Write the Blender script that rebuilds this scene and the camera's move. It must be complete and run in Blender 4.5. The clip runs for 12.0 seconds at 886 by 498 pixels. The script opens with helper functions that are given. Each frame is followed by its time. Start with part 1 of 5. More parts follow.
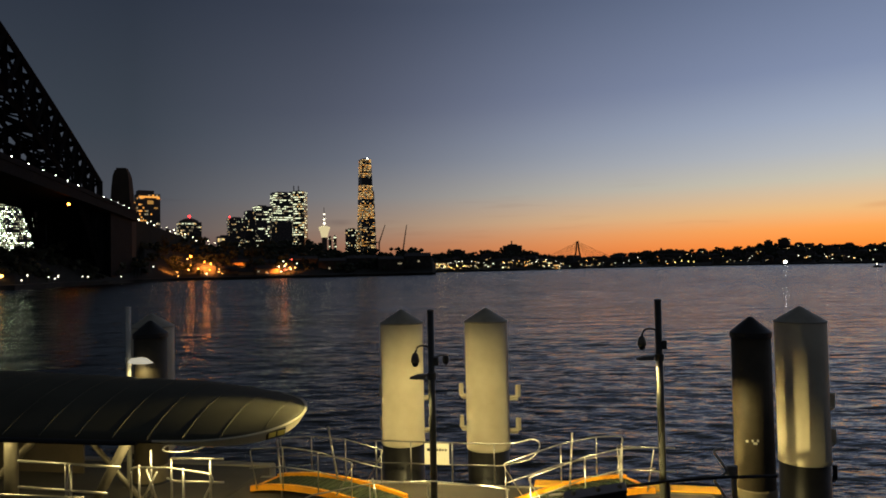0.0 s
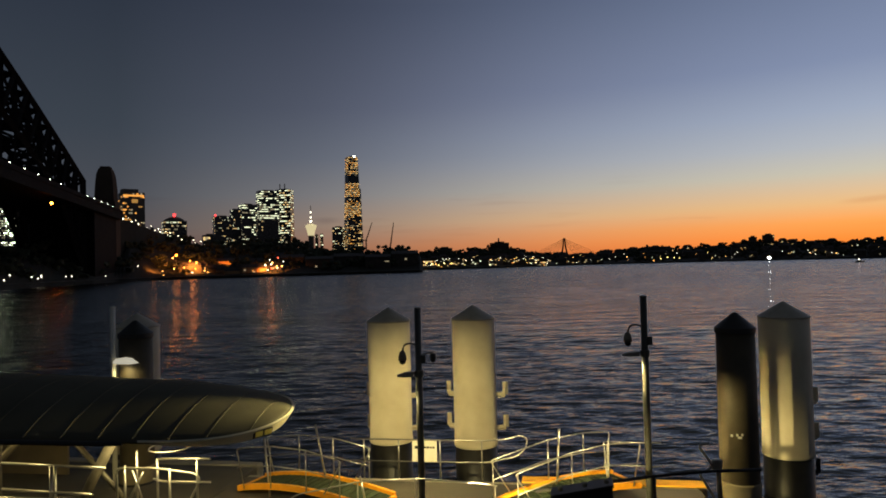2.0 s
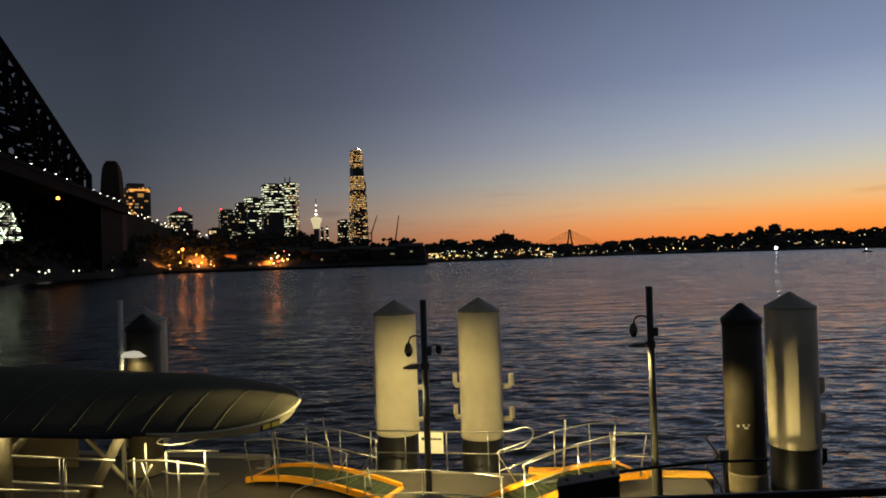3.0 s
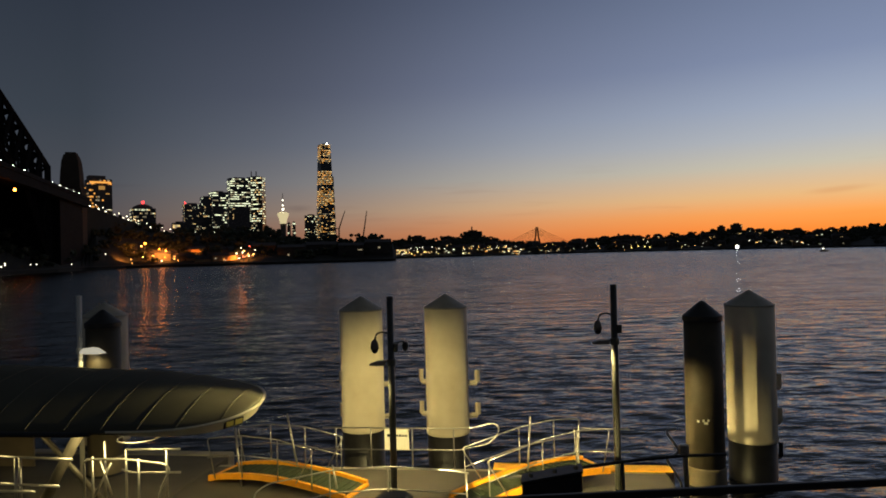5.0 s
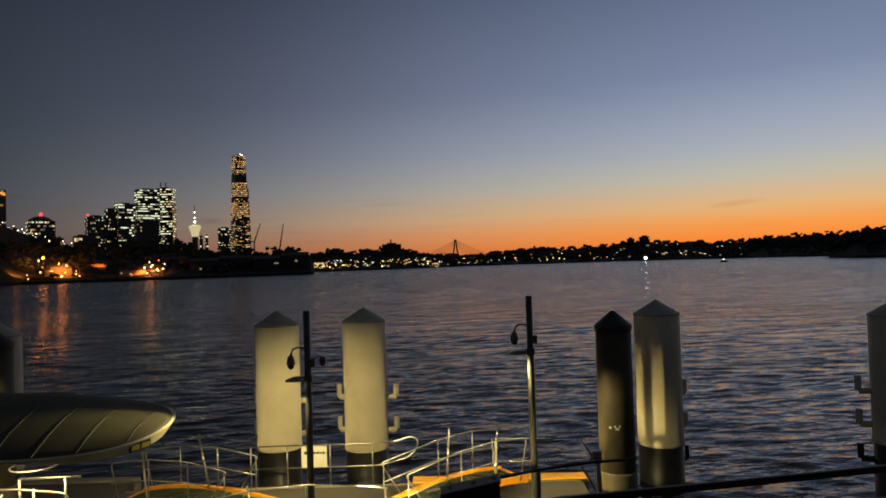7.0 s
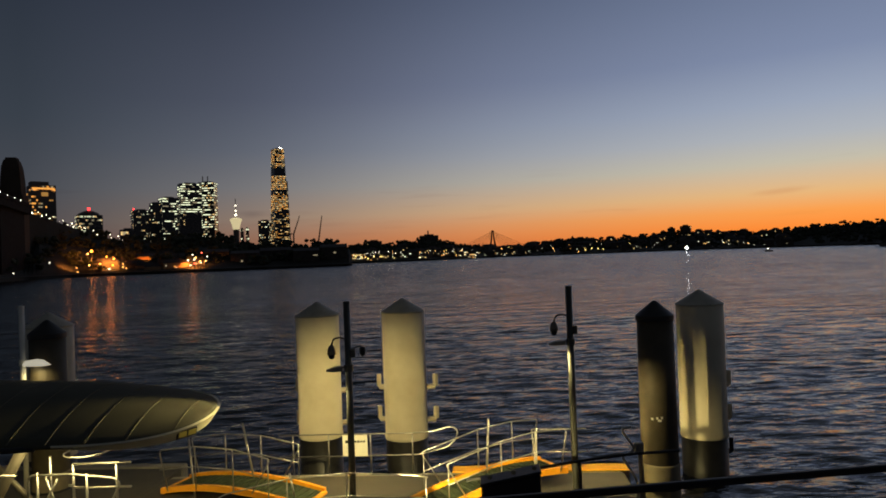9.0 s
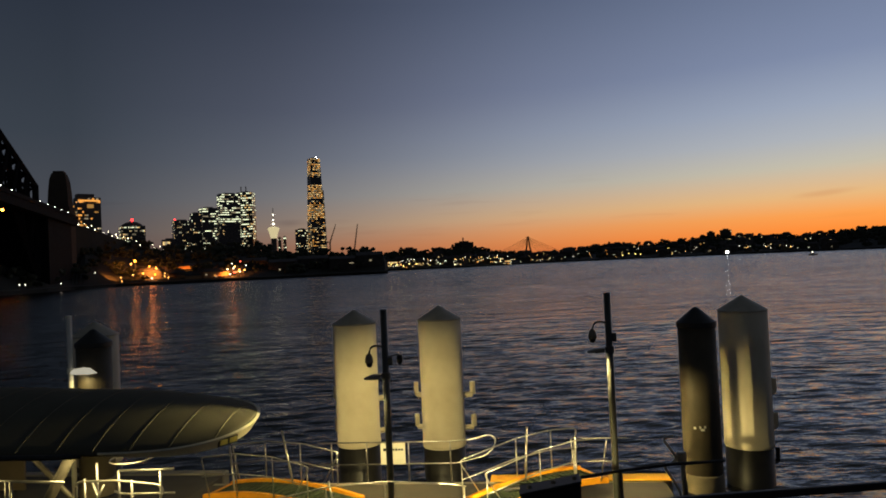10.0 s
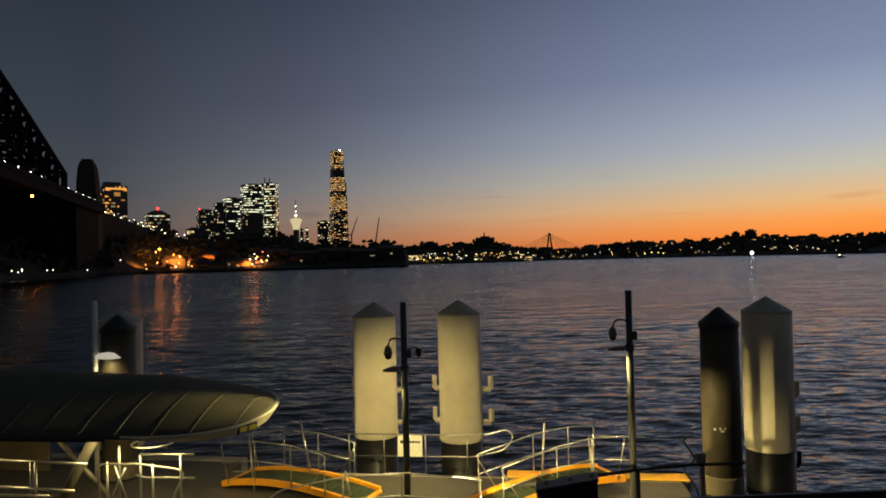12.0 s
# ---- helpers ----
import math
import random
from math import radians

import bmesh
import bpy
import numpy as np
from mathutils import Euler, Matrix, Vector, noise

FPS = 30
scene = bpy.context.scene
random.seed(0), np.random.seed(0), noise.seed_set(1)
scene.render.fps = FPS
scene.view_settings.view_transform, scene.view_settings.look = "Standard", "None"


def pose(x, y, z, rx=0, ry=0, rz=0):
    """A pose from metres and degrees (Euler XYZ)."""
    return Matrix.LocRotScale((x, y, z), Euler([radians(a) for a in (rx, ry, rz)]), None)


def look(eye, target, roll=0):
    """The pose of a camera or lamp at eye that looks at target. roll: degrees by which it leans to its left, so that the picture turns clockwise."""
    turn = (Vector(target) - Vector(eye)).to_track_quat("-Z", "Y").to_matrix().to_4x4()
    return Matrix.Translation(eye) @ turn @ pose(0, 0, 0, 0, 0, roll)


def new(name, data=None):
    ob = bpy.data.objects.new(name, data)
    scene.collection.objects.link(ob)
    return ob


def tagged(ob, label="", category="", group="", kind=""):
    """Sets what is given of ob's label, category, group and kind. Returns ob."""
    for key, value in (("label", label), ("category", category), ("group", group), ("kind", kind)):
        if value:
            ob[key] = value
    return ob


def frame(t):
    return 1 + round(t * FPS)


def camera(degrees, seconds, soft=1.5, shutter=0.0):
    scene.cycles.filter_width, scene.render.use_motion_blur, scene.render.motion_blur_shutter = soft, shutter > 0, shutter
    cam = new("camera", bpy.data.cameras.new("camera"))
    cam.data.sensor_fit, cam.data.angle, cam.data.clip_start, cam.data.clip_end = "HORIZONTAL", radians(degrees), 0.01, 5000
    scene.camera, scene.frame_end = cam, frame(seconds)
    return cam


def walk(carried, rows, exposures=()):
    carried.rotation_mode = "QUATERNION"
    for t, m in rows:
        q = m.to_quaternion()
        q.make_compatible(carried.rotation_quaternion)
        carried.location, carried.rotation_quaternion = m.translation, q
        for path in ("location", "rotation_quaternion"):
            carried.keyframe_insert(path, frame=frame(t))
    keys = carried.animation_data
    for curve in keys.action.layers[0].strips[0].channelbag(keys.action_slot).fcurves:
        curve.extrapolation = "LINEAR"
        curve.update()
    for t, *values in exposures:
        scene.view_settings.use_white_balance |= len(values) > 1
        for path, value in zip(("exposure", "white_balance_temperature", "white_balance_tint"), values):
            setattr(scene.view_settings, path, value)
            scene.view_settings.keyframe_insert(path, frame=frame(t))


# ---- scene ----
cam = camera(66.0, 12.0, soft=1.8)
PATH = [
    (0, -0.017, 0.009, 5.992, 0.89, 1.57, 1.20), (0.5, -0.017, -0.005, 5.983, 0.86, 1.29, 0.41),
    (1, -0.014, -0.003, 5.996, 0.38, 1.25, 0.26), (1.5, 0.001, -0.013, 6.000, -0.41, 0.93, 0.66),
    (2, -0.006, -0.002, 5.995, -0.18, 1.34, 1.52), (2.5, -0.004, -0.012, 5.994, 0.28, 0.94, 1.87),
    (4.5, -0.005, -0.003, 5.994, 0.21, 0.48, 1.90), (5, 0.014, -0.015, 6.003, -2.42, 0.32, 1.44),
    (5.5, 0.022, -0.025, 6.009, -5.45, 0.68, 1.11), (6, 0.023, -0.022, 6.002, -7.84, 1.59, 0.71),
    (6.5, 0.028, -0.022, 6.014, -9.14, 1.58, 1.21), (7, 0.035, -0.027, 6.010, -9.21, 1.19, 1.82),
    (9, 0.009, -0.006, 5.994, -6.08, 0.55, 2.13), (9.5, 0.003, 0.005, 6.004, -4.48, 0.04, 2.59),
    (10, -0.009, 0.019, 6.012, -3.12, 1.25, 2.64), (10.5, -0.016, 0.039, 6.005, -1.76, 1.10, 2.18),
    (11, -0.018, 0.023, 6.004, -1.26, 0.83, 1.84), (11.5, -0.015, 0.031, 6.000, -1.18, 0.71, 1.51),
    (12, -0.013, 0.029, 5.997, -1.39, 0.85, 1.40),
]
walk(cam, [(t, pose(x, y, z, 90 + p, r, w)) for t, x, y, z, w, p, r in PATH],
     exposures=[(0, 0.14), (2.5, 0.14), (4.5, 0.12), (5.5, 0.06), (7, -0.06), (9, 0.0), (12, 0.05)])

# ---------------------------------------------------------------- helpers of this scene
def lin(r, g, b):
    r, g, b = r * 1.02, g * 1.037, b * 0.985
    return tuple(((c / 255 + 0.055) / 1.055) ** 2.4 if c > 10 else c / 255 / 12.92 for c in (r, g, b)) + (1.0,)


# ---------------------------------------------------------------- sky
SUN_AZ = 40.0
world = bpy.data.worlds.new("dusk_sky")
scene.world = world
world.use_nodes = True
wn, wl = world.node_tree.nodes, world.node_tree.links
wn.clear()


def wmath(op, a, b=None, c=None):
    n = wn.new("ShaderNodeMath")
    n.operation = op
    for i, v in enumerate((a, b, c)):
        if v is None:
            continue
        if isinstance(v, (int, float)):
            n.inputs[i].default_value = v
        else:
            wl.new(v, n.inputs[i])
    return n.outputs[0]


def wrange(v, lo, hi):
    n = wn.new("ShaderNodeMapRange")
    n.interpolation_type = "SMOOTHSTEP"
    wl.new(v, n.inputs["Value"])
    n.inputs["From Min"].default_value, n.inputs["From Max"].default_value = lo, hi
    return n.outputs["Result"]


def wramp(fac, stops):
    n = wn.new("ShaderNodeValToRGB")
    n.color_ramp.interpolation = "LINEAR"
    el = n.color_ramp.elements
    while len(el) < len(stops):
        el.new(0.5)
    for e, (deg, rgb) in zip(el, stops):
        e.position, e.color = deg / 60, lin(*rgb)
    wl.new(fac, n.inputs[0])
    return n.outputs[0]


def wmix(f, a, b):
    n = wn.new("ShaderNodeMix")
    n.data_type, n.clamp_factor = "RGBA", True
    wl.new(f, n.inputs[0])
    wl.new(a, n.inputs[6])
    wl.new(b, n.inputs[7])
    return n.outputs[2]


geo = wn.new("ShaderNodeTexCoord")
sep = wn.new("ShaderNodeSeparateXYZ")
wl.new(geo.outputs["Generated"], sep.inputs[0])
elev = wmath("MULTIPLY", wmath("ARCSINE", wmath("ABSOLUTE", sep.outputs[2])), 180 / math.pi / 60)
flat = wmath("MAXIMUM", wmath("SQRT", wmath("ADD", wmath("MULTIPLY", sep.outputs[0], sep.outputs[0]), wmath("MULTIPLY", sep.outputs[1], sep.outputs[1]))), 1e-4)
toward = wmath("DIVIDE", wmath("ADD", wmath("MULTIPLY", sep.outputs[0], math.sin(radians(SUN_AZ))), wmath("MULTIPLY", sep.outputs[1], math.cos(radians(SUN_AZ)))), flat)
away_ramp = wramp(elev, [(0, (78, 63, 64)), (3, (79, 73, 79)), (6, (69, 71, 82)), (11, (56, 62, 75)), (21, (42, 48, 63)), (30, (41, 46, 57)), (60, (38, 41, 48))])
mid_ramp = wramp(elev, [(0, (146, 88, 62)), (1.6, (178, 120, 92)), (3.5, (172, 144, 130)), (6, (143, 138, 146)), (9, (114, 117, 137)), (13, (92, 95, 119)), (21, (67, 72, 94)), (30, (58, 63, 76)), (60, (44, 46, 53))])
near_ramp = wramp(elev, [(0, (238, 110, 44)), (1.2, (253, 138, 56)), (2.4, (248, 156, 80)), (3.8, (228, 178, 128)), (6.0, (194, 184, 174)), (8.0, (172, 174, 190)), (10.5, (152, 160, 189)), (14, (125, 135, 171)), (21, (98, 109, 143)), (30, (90, 97, 120)), (60, (66, 68, 76))])
sky = wmix(wmath("MULTIPLY", wmath("SUBTRACT", toward, 0.42), 2.2), away_ramp, mid_ramp)
glowing = wmath("MAXIMUM", wmath("MULTIPLY", wmath("SUBTRACT", toward, 0.60), 1 / 0.40), 0.0)
sky = wmix(wmath("MULTIPLY", glowing, glowing), sky, near_ramp)
# faint streaks of thin cloud low over the horizon
cmap = wn.new("ShaderNodeMapping")
cmap.inputs["Scale"].default_value = (5, 5, 60)
wl.new(geo.outputs["Generated"], cmap.inputs[0])
cnoise = wn.new("ShaderNodeTexNoise")
cnoise.inputs["Scale"].default_value = 1.3
cnoise.inputs["Detail"].default_value = 3
wl.new(cmap.outputs[0], cnoise.inputs["Vector"])
streak = wmath("MULTIPLY", wrange(cnoise.outputs["Fac"], 0.58, 0.75), wmath("MULTIPLY", wrange(elev, 0.02, 0.05), wmath("SUBTRACT", 1.0, wrange(elev, 0.08, 0.14))))
darker = wn.new("ShaderNodeMix")
darker.data_type, darker.blend_type = "RGBA", "MULTIPLY"
wl.new(wmath("MULTIPLY", streak, 0.14), darker.inputs[0])
wl.new(sky, darker.inputs[6])
darker.inputs[7].default_value = (0.62, 0.5, 0.5, 1)
azim = wmath("MULTIPLY", wmath("ARCTAN2", sep.outputs[0], sep.outputs[1]), 180 / math.pi)


def cloud(under, az, el, half, thick, slope, depth, tint):
    """A thin bar of cloud, in degrees of azimuth and elevation."""
    a = wmath("SUBTRACT", azim, az)
    e = wmath("SUBTRACT", wmath("SUBTRACT", wmath("MULTIPLY", elev, 60), el), wmath("MULTIPLY", a, slope))
    a, e = wmath("DIVIDE", a, half), wmath("DIVIDE", e, thick)
    r = wmath("SQRT", wmath("ADD", wmath("MULTIPLY", a, a), wmath("MULTIPLY", e, e)))
    r = wmath("ADD", r, wmath("MULTIPLY", wmath("SUBTRACT", cnoise.outputs["Fac"], 0.5), 1.2))
    n = wn.new("ShaderNodeMix")
    n.data_type, n.blend_type = "RGBA", "MULTIPLY"
    wl.new(wmath("MULTIPLY", wmath("SUBTRACT", 1.0, wrange(r, 0.1, 1.0)), depth), n.inputs[0])
    wl.new(under, n.inputs[6])
    n.inputs[7].default_value = (*tint, 1)
    return n.outputs[2]


clouded = cloud(darker.outputs[2], 32.6, 3.9, 2.6, 0.32, 0.05, 0.3, (0.75, 0.5, 0.45))
clouded = cloud(clouded, -9.4, 3.9, 1.9, 0.42, 0.0, 0.5, (0.62, 0.6, 0.66))
bg = wn.new("ShaderNodeBackground")
bg.inputs[1].default_value = 1.0
wl.new(clouded, bg.inputs[0])
wout = wn.new("ShaderNodeOutputWorld")
wl.new(bg.outputs[0], wout.inputs[0])


def lamp(name, kind, m, energy, color, size=0.1, cone=None, blend=0.3):
    d = bpy.data.lights.new(name, kind)
    d.energy, d.color = energy, color
    if kind == "SPOT":
        d.spot_size, d.spot_blend, d.shadow_soft_size = radians(cone), blend, size
    elif kind == "AREA":
        d.shape, d.size, d.size_y = "RECTANGLE", size, size * 0.25
    else:
        d.shadow_soft_size = size
    ob = new(name, d)
    ob.matrix_world = m
    return ob


# ---------------------------------------------------------------- materials
MATS = {}


def mat(name, color, rough=0.5, metal=0.0, vary=0.25, scale=3.0, bump=0.0, bscale=40.0, stain=None, coat=0.0, spec=0.5, matte=0.0):
    """Principled surface with two scales of variation in colour and roughness, and a fine relief."""
    if name in MATS:
        return MATS[name]
    m = bpy.data.materials.new(name)
    m.use_nodes = True
    n, l = m.node_tree.nodes, m.node_tree.links
    b = n["Principled BSDF"]
    tc = n.new("ShaderNodeTexCoord")
    big, fine = n.new("ShaderNodeTexNoise"), n.new("ShaderNodeTexNoise")
    big.inputs["Scale"].default_value, fine.inputs["Scale"].default_value = scale, bscale
    big.inputs["Detail"].default_value, fine.inputs["Detail"].default_value = 5, 3
    l.new(tc.outputs["Object"], big.inputs["Vector"])
    l.new(tc.outputs["Object"], fine.inputs["Vector"])
    info = n.new("ShaderNodeObjectInfo")
    ramp = n.new("ShaderNodeValToRGB")
    c = color
    s = stain or tuple(x * (1 - vary) for x in c)
    ramp.color_ramp.elements[0].position, ramp.color_ramp.elements[1].position = 0.32, 0.68
    ramp.color_ramp.elements[0].color = (*s, 1)
    ramp.color_ramp.elements[1].color = (*(min(1, x * (1 + vary * 0.4)) for x in c), 1)
    l.new(big.outputs["Fac"], ramp.inputs[0])
    hsv = n.new("ShaderNodeHueSaturation")
    mr = n.new("ShaderNodeMapRange")
    mr.inputs["To Min"].default_value, mr.inputs["To Max"].default_value = 1 - vary * 0.4, 1 + vary * 0.4
    l.new(info.outputs["Random"], mr.inputs["Value"])
    l.new(mr.outputs["Result"], hsv.inputs["Value"])
    l.new(ramp.outputs["Color"], hsv.inputs["Color"])
    l.new(hsv.outputs["Color"], b.inputs["Base Color"])
    rr = n.new("ShaderNodeMapRange")
    rr.inputs["To Min"].default_value, rr.inputs["To Max"].default_value = max(0.03, rough - 0.12), min(1, rough + 0.12)
    l.new(fine.outputs["Fac"], rr.inputs["Value"])
    l.new(rr.outputs["Result"], b.inputs["Roughness"])
    b.inputs["Metallic"].default_value = metal
    b.inputs["Specular IOR Level"].default_value = spec
    if bump:
        bp = n.new("ShaderNodeBump")
        bp.inputs["Strength"].default_value, bp.inputs["Distance"].default_value = bump, 0.01
        l.new(fine.outputs["Fac"], bp.inputs["Height"])
        l.new(bp.outputs["Normal"], b.inputs["Normal"])
    b.inputs["Diffuse Roughness"].default_value = matte
    MATS[name] = m
    return m


def glow(name, color, strength):
    if name in MATS:
        return MATS[name]
    m = bpy.data.materials.new(name)
    m.use_nodes = True
    b = m.node_tree.nodes["Principled BSDF"]
    b.inputs["Base Color"].default_value = (*color, 1)
    b.inputs["Emission Color"].default_value = (*color, 1)
    b.inputs["Emission Strength"].default_value = strength
    MATS[name] = m
    return m


def water_material():
    m = bpy.data.materials.new("harbour_water")
    m.use_nodes = True
    n, l = m.node_tree.nodes, m.node_tree.links
    b = n["Principled BSDF"]
    b.inputs["Base Color"].default_value = (0.008, 0.009, 0.010, 1)
    b.inputs["Roughness"].default_value = 0.14
    b.inputs["IOR"].default_value = 1.86
    tc = n.new("ShaderNodeTexCoord")
    last = None
    # calmer in the lee of the quay, rougher out in the open harbour
    away = n.new("ShaderNodeVectorMath")
    away.operation = "LENGTH"
    l.new(tc.outputs["Object"], away.inputs[0])
    lee = n.new("ShaderNodeMapRange")
    lee.inputs["From Min"].default_value, lee.inputs["From Max"].default_value = 15, 110
    lee.inputs["To Min"].default_value, lee.inputs["To Max"].default_value = 0.75, 0.6
    l.new(away.outputs["Value"], lee.inputs["Value"])
    spread = n.new("ShaderNodeMapRange")
    spread.inputs["From Min"].default_value, spread.inputs["From Max"].default_value = 25, 160
    spread.inputs["To Min"].default_value, spread.inputs["To Max"].default_value = 0.09, 0.13
    l.new(away.outputs["Value"], spread.inputs["Value"])
    lanes_map = n.new("ShaderNodeMapping")
    lanes_map.inputs["Scale"].default_value = (0.35, 1.4, 1)
    l.new(tc.outputs["Object"], lanes_map.inputs[0])
    lanes = n.new("ShaderNodeTexNoise")
    lanes.inputs["Scale"].default_value, lanes.inputs["Detail"].default_value = 0.06, 7
    l.new(lanes_map.outputs[0], lanes.inputs["Vector"])
    wind = n.new("ShaderNodeMapRange")
    wind.inputs["From Min"].default_value, wind.inputs["From Max"].default_value = 0.3, 0.7
    wind.inputs["To Min"].default_value, wind.inputs["To Max"].default_value = 0.6, 1.3
    l.new(lanes.outputs["Fac"], wind.inputs["Value"])
    gust = n.new("ShaderNodeMapRange")
    gust.inputs["From Min"].default_value, gust.inputs["From Max"].default_value = 0.36, 0.64
    gust.inputs["To Min"].default_value, gust.inputs["To Max"].default_value = 0.7, 1.35
    l.new(lanes.outputs["Fac"], gust.inputs["Value"])
    sheen = n.new("ShaderNodeMath")
    sheen.operation = "MULTIPLY"
    l.new(spread.outputs["Result"], sheen.inputs[0])
    l.new(gust.outputs["Result"], sheen.inputs[1])
    l.new(sheen.outputs[0], b.inputs["Roughness"])
    rough = n.new("ShaderNodeMath")
    rough.operation = "MULTIPLY"
    l.new(lee.outputs["Result"], rough.inputs[0])
    l.new(wind.outputs["Result"], rough.inputs[1])
    for scale, stretch, dist, strength in ((0.22, (0.8, 1.6, 1), 0.9, 1.0), (0.9, (0.5, 1.7, 1), 0.30, 1.0), (3.6, (0.75, 1.5, 1), 0.07, 1.0)):
        mp = n.new("ShaderNodeMapping")
        mp.inputs["Scale"].default_value = stretch
        mp.inputs["Rotation"].default_value = (0, 0, radians(12 * scale))
        l.new(tc.outputs["Object"], mp.inputs[0])
        no = n.new("ShaderNodeTexNoise")
        no.inputs["Scale"].default_value, no.inputs["Detail"].default_value = scale, 2.5
        no.inputs["Distortion"].default_value = 0.4
        l.new(mp.outputs[0], no.inputs["Vector"])
        bp = n.new("ShaderNodeBump")
        bp.inputs["Strength"].default_value, bp.inputs["Distance"].default_value = strength, dist
        l.new(no.outputs["Fac"], bp.inputs["Height"])
        l.new(rough.outputs[0], bp.inputs["Strength"])
        if last:
            l.new(last, bp.inputs["Normal"])
        last = bp.outputs["Normal"]
    # normals tipped towards -y, more with distance, so the water reflects higher sky
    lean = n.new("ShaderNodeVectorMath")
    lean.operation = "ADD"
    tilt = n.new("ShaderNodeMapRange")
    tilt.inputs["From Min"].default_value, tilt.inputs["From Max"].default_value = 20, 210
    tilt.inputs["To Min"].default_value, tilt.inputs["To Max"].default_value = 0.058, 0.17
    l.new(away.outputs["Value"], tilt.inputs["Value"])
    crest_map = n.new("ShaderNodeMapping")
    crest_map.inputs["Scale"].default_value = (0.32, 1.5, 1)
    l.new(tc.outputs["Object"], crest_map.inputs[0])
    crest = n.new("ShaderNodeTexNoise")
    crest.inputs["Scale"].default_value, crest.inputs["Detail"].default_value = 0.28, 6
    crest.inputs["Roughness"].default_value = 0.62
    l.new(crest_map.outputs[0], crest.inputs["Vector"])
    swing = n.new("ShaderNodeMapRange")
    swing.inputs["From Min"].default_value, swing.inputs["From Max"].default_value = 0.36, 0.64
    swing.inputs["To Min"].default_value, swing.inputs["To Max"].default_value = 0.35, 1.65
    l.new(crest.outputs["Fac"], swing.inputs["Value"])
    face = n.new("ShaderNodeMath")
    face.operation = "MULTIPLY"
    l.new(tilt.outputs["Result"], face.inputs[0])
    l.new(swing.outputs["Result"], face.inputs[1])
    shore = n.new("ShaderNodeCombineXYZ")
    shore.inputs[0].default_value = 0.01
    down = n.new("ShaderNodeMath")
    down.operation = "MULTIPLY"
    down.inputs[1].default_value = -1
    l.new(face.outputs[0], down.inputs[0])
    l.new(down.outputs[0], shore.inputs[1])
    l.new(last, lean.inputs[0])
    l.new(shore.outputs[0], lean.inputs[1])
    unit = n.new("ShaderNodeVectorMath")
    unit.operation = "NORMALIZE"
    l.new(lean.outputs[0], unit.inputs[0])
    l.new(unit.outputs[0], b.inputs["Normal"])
    return m


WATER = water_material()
WHITE_SLEEVE = mat("white_pile_sleeve", (0.76, 0.70, 0.55), 0.55, vary=0.12, scale=1.2, bump=0.15, bscale=60, stain=(0.66, 0.59, 0.44), matte=1.0)
BLACK_SLEEVE = mat("black_tar_coating", (0.018, 0.017, 0.016), 0.45, vary=0.4, scale=4, bump=0.3, bscale=30)
GREY_CAP = mat("grey_pile_cap", (0.42, 0.385, 0.30), 0.55, vary=0.2)
DARK_PILE = mat("weathered_dark_pile", (0.085, 0.068, 0.040), 0.65, vary=0.35, scale=1.6, bump=0.4, bscale=26)
PALE_FOOT = mat("worn_tan_sleeve", (0.30, 0.25, 0.16), 0.7, vary=0.35, scale=2.2, bump=0.3, bscale=30)
STEEL = mat("stainless_steel", (0.5, 0.485, 0.45), 0.36, metal=0.9, vary=0.15, scale=5, bscale=90)
GALV = mat("galvanised_steel", (0.2, 0.18, 0.14), 0.5, metal=0.35, vary=0.2, scale=4, bscale=60)
POLE_PAINT = mat("dark_grey_pole_paint", (0.06, 0.062, 0.055), 0.4, vary=0.2, scale=3)
BLACK_PAINT = mat("black_painted_steel", (0.012, 0.012, 0.013), 0.5, vary=0.3, scale=3)
ORANGE = mat("orange_safety_paint", (0.88, 0.37, 0.015), 0.45, vary=0.12, scale=5, bump=0.1)
YELLOW = mat("yellow_safety_paint", (0.85, 0.42, 0.015), 0.55, vary=0.14, scale=5, bump=0.1)
GREEN_GRIP = mat("green_grip_deck", (0.034, 0.05, 0.02), 0.8, vary=0.35, scale=6, bump=0.6, bscale=120)
DECK = mat("grey_pontoon_deck", (0.095, 0.084, 0.066), 0.75, vary=0.25, scale=0.9, bump=0.4, bscale=70)
CONCRETE = mat("pale_concrete_edge", (0.36, 0.33, 0.27), 0.8, vary=0.2, scale=1.5, bump=0.3)
ROOF = mat("grey_green_metal_roof", (0.1, 0.094, 0.066), 0.7, spec=0.1, vary=0.18, scale=0.8, bscale=30)
CREAM = mat("cream_painted_fascia", (0.62, 0.58, 0.42), 0.45, vary=0.12, scale=2)
TAN = mat("tan_painted_steel", (0.19, 0.15, 0.09), 0.6, vary=0.3, scale=1.3, bump=0.2)
SIGN_WHITE = mat("white_sign_panel", (0.8, 0.78, 0.68), 0.5, vary=0.08)
SIGN_YELLOW = mat("pale_yellow_sign", (0.72, 0.62, 0.14), 0.5, vary=0.1)
SIGN_INK = mat("black_sign_ink", (0.02, 0.02, 0.02), 0.6, vary=0.1)
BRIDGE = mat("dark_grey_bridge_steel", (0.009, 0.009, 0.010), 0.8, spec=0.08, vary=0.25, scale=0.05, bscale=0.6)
# dark brown base colour for the bridge towers and abutments
GRANITE = mat("dark_brown_granite", (0.085, 0.066, 0.05), 0.9, spec=0.1, vary=0.25, scale=0.06, bscale=0.8)
LAND = mat("dark_headland_ground", (0.018, 0.019, 0.013), 0.95, vary=0.4, scale=0.02, bscale=0.3)
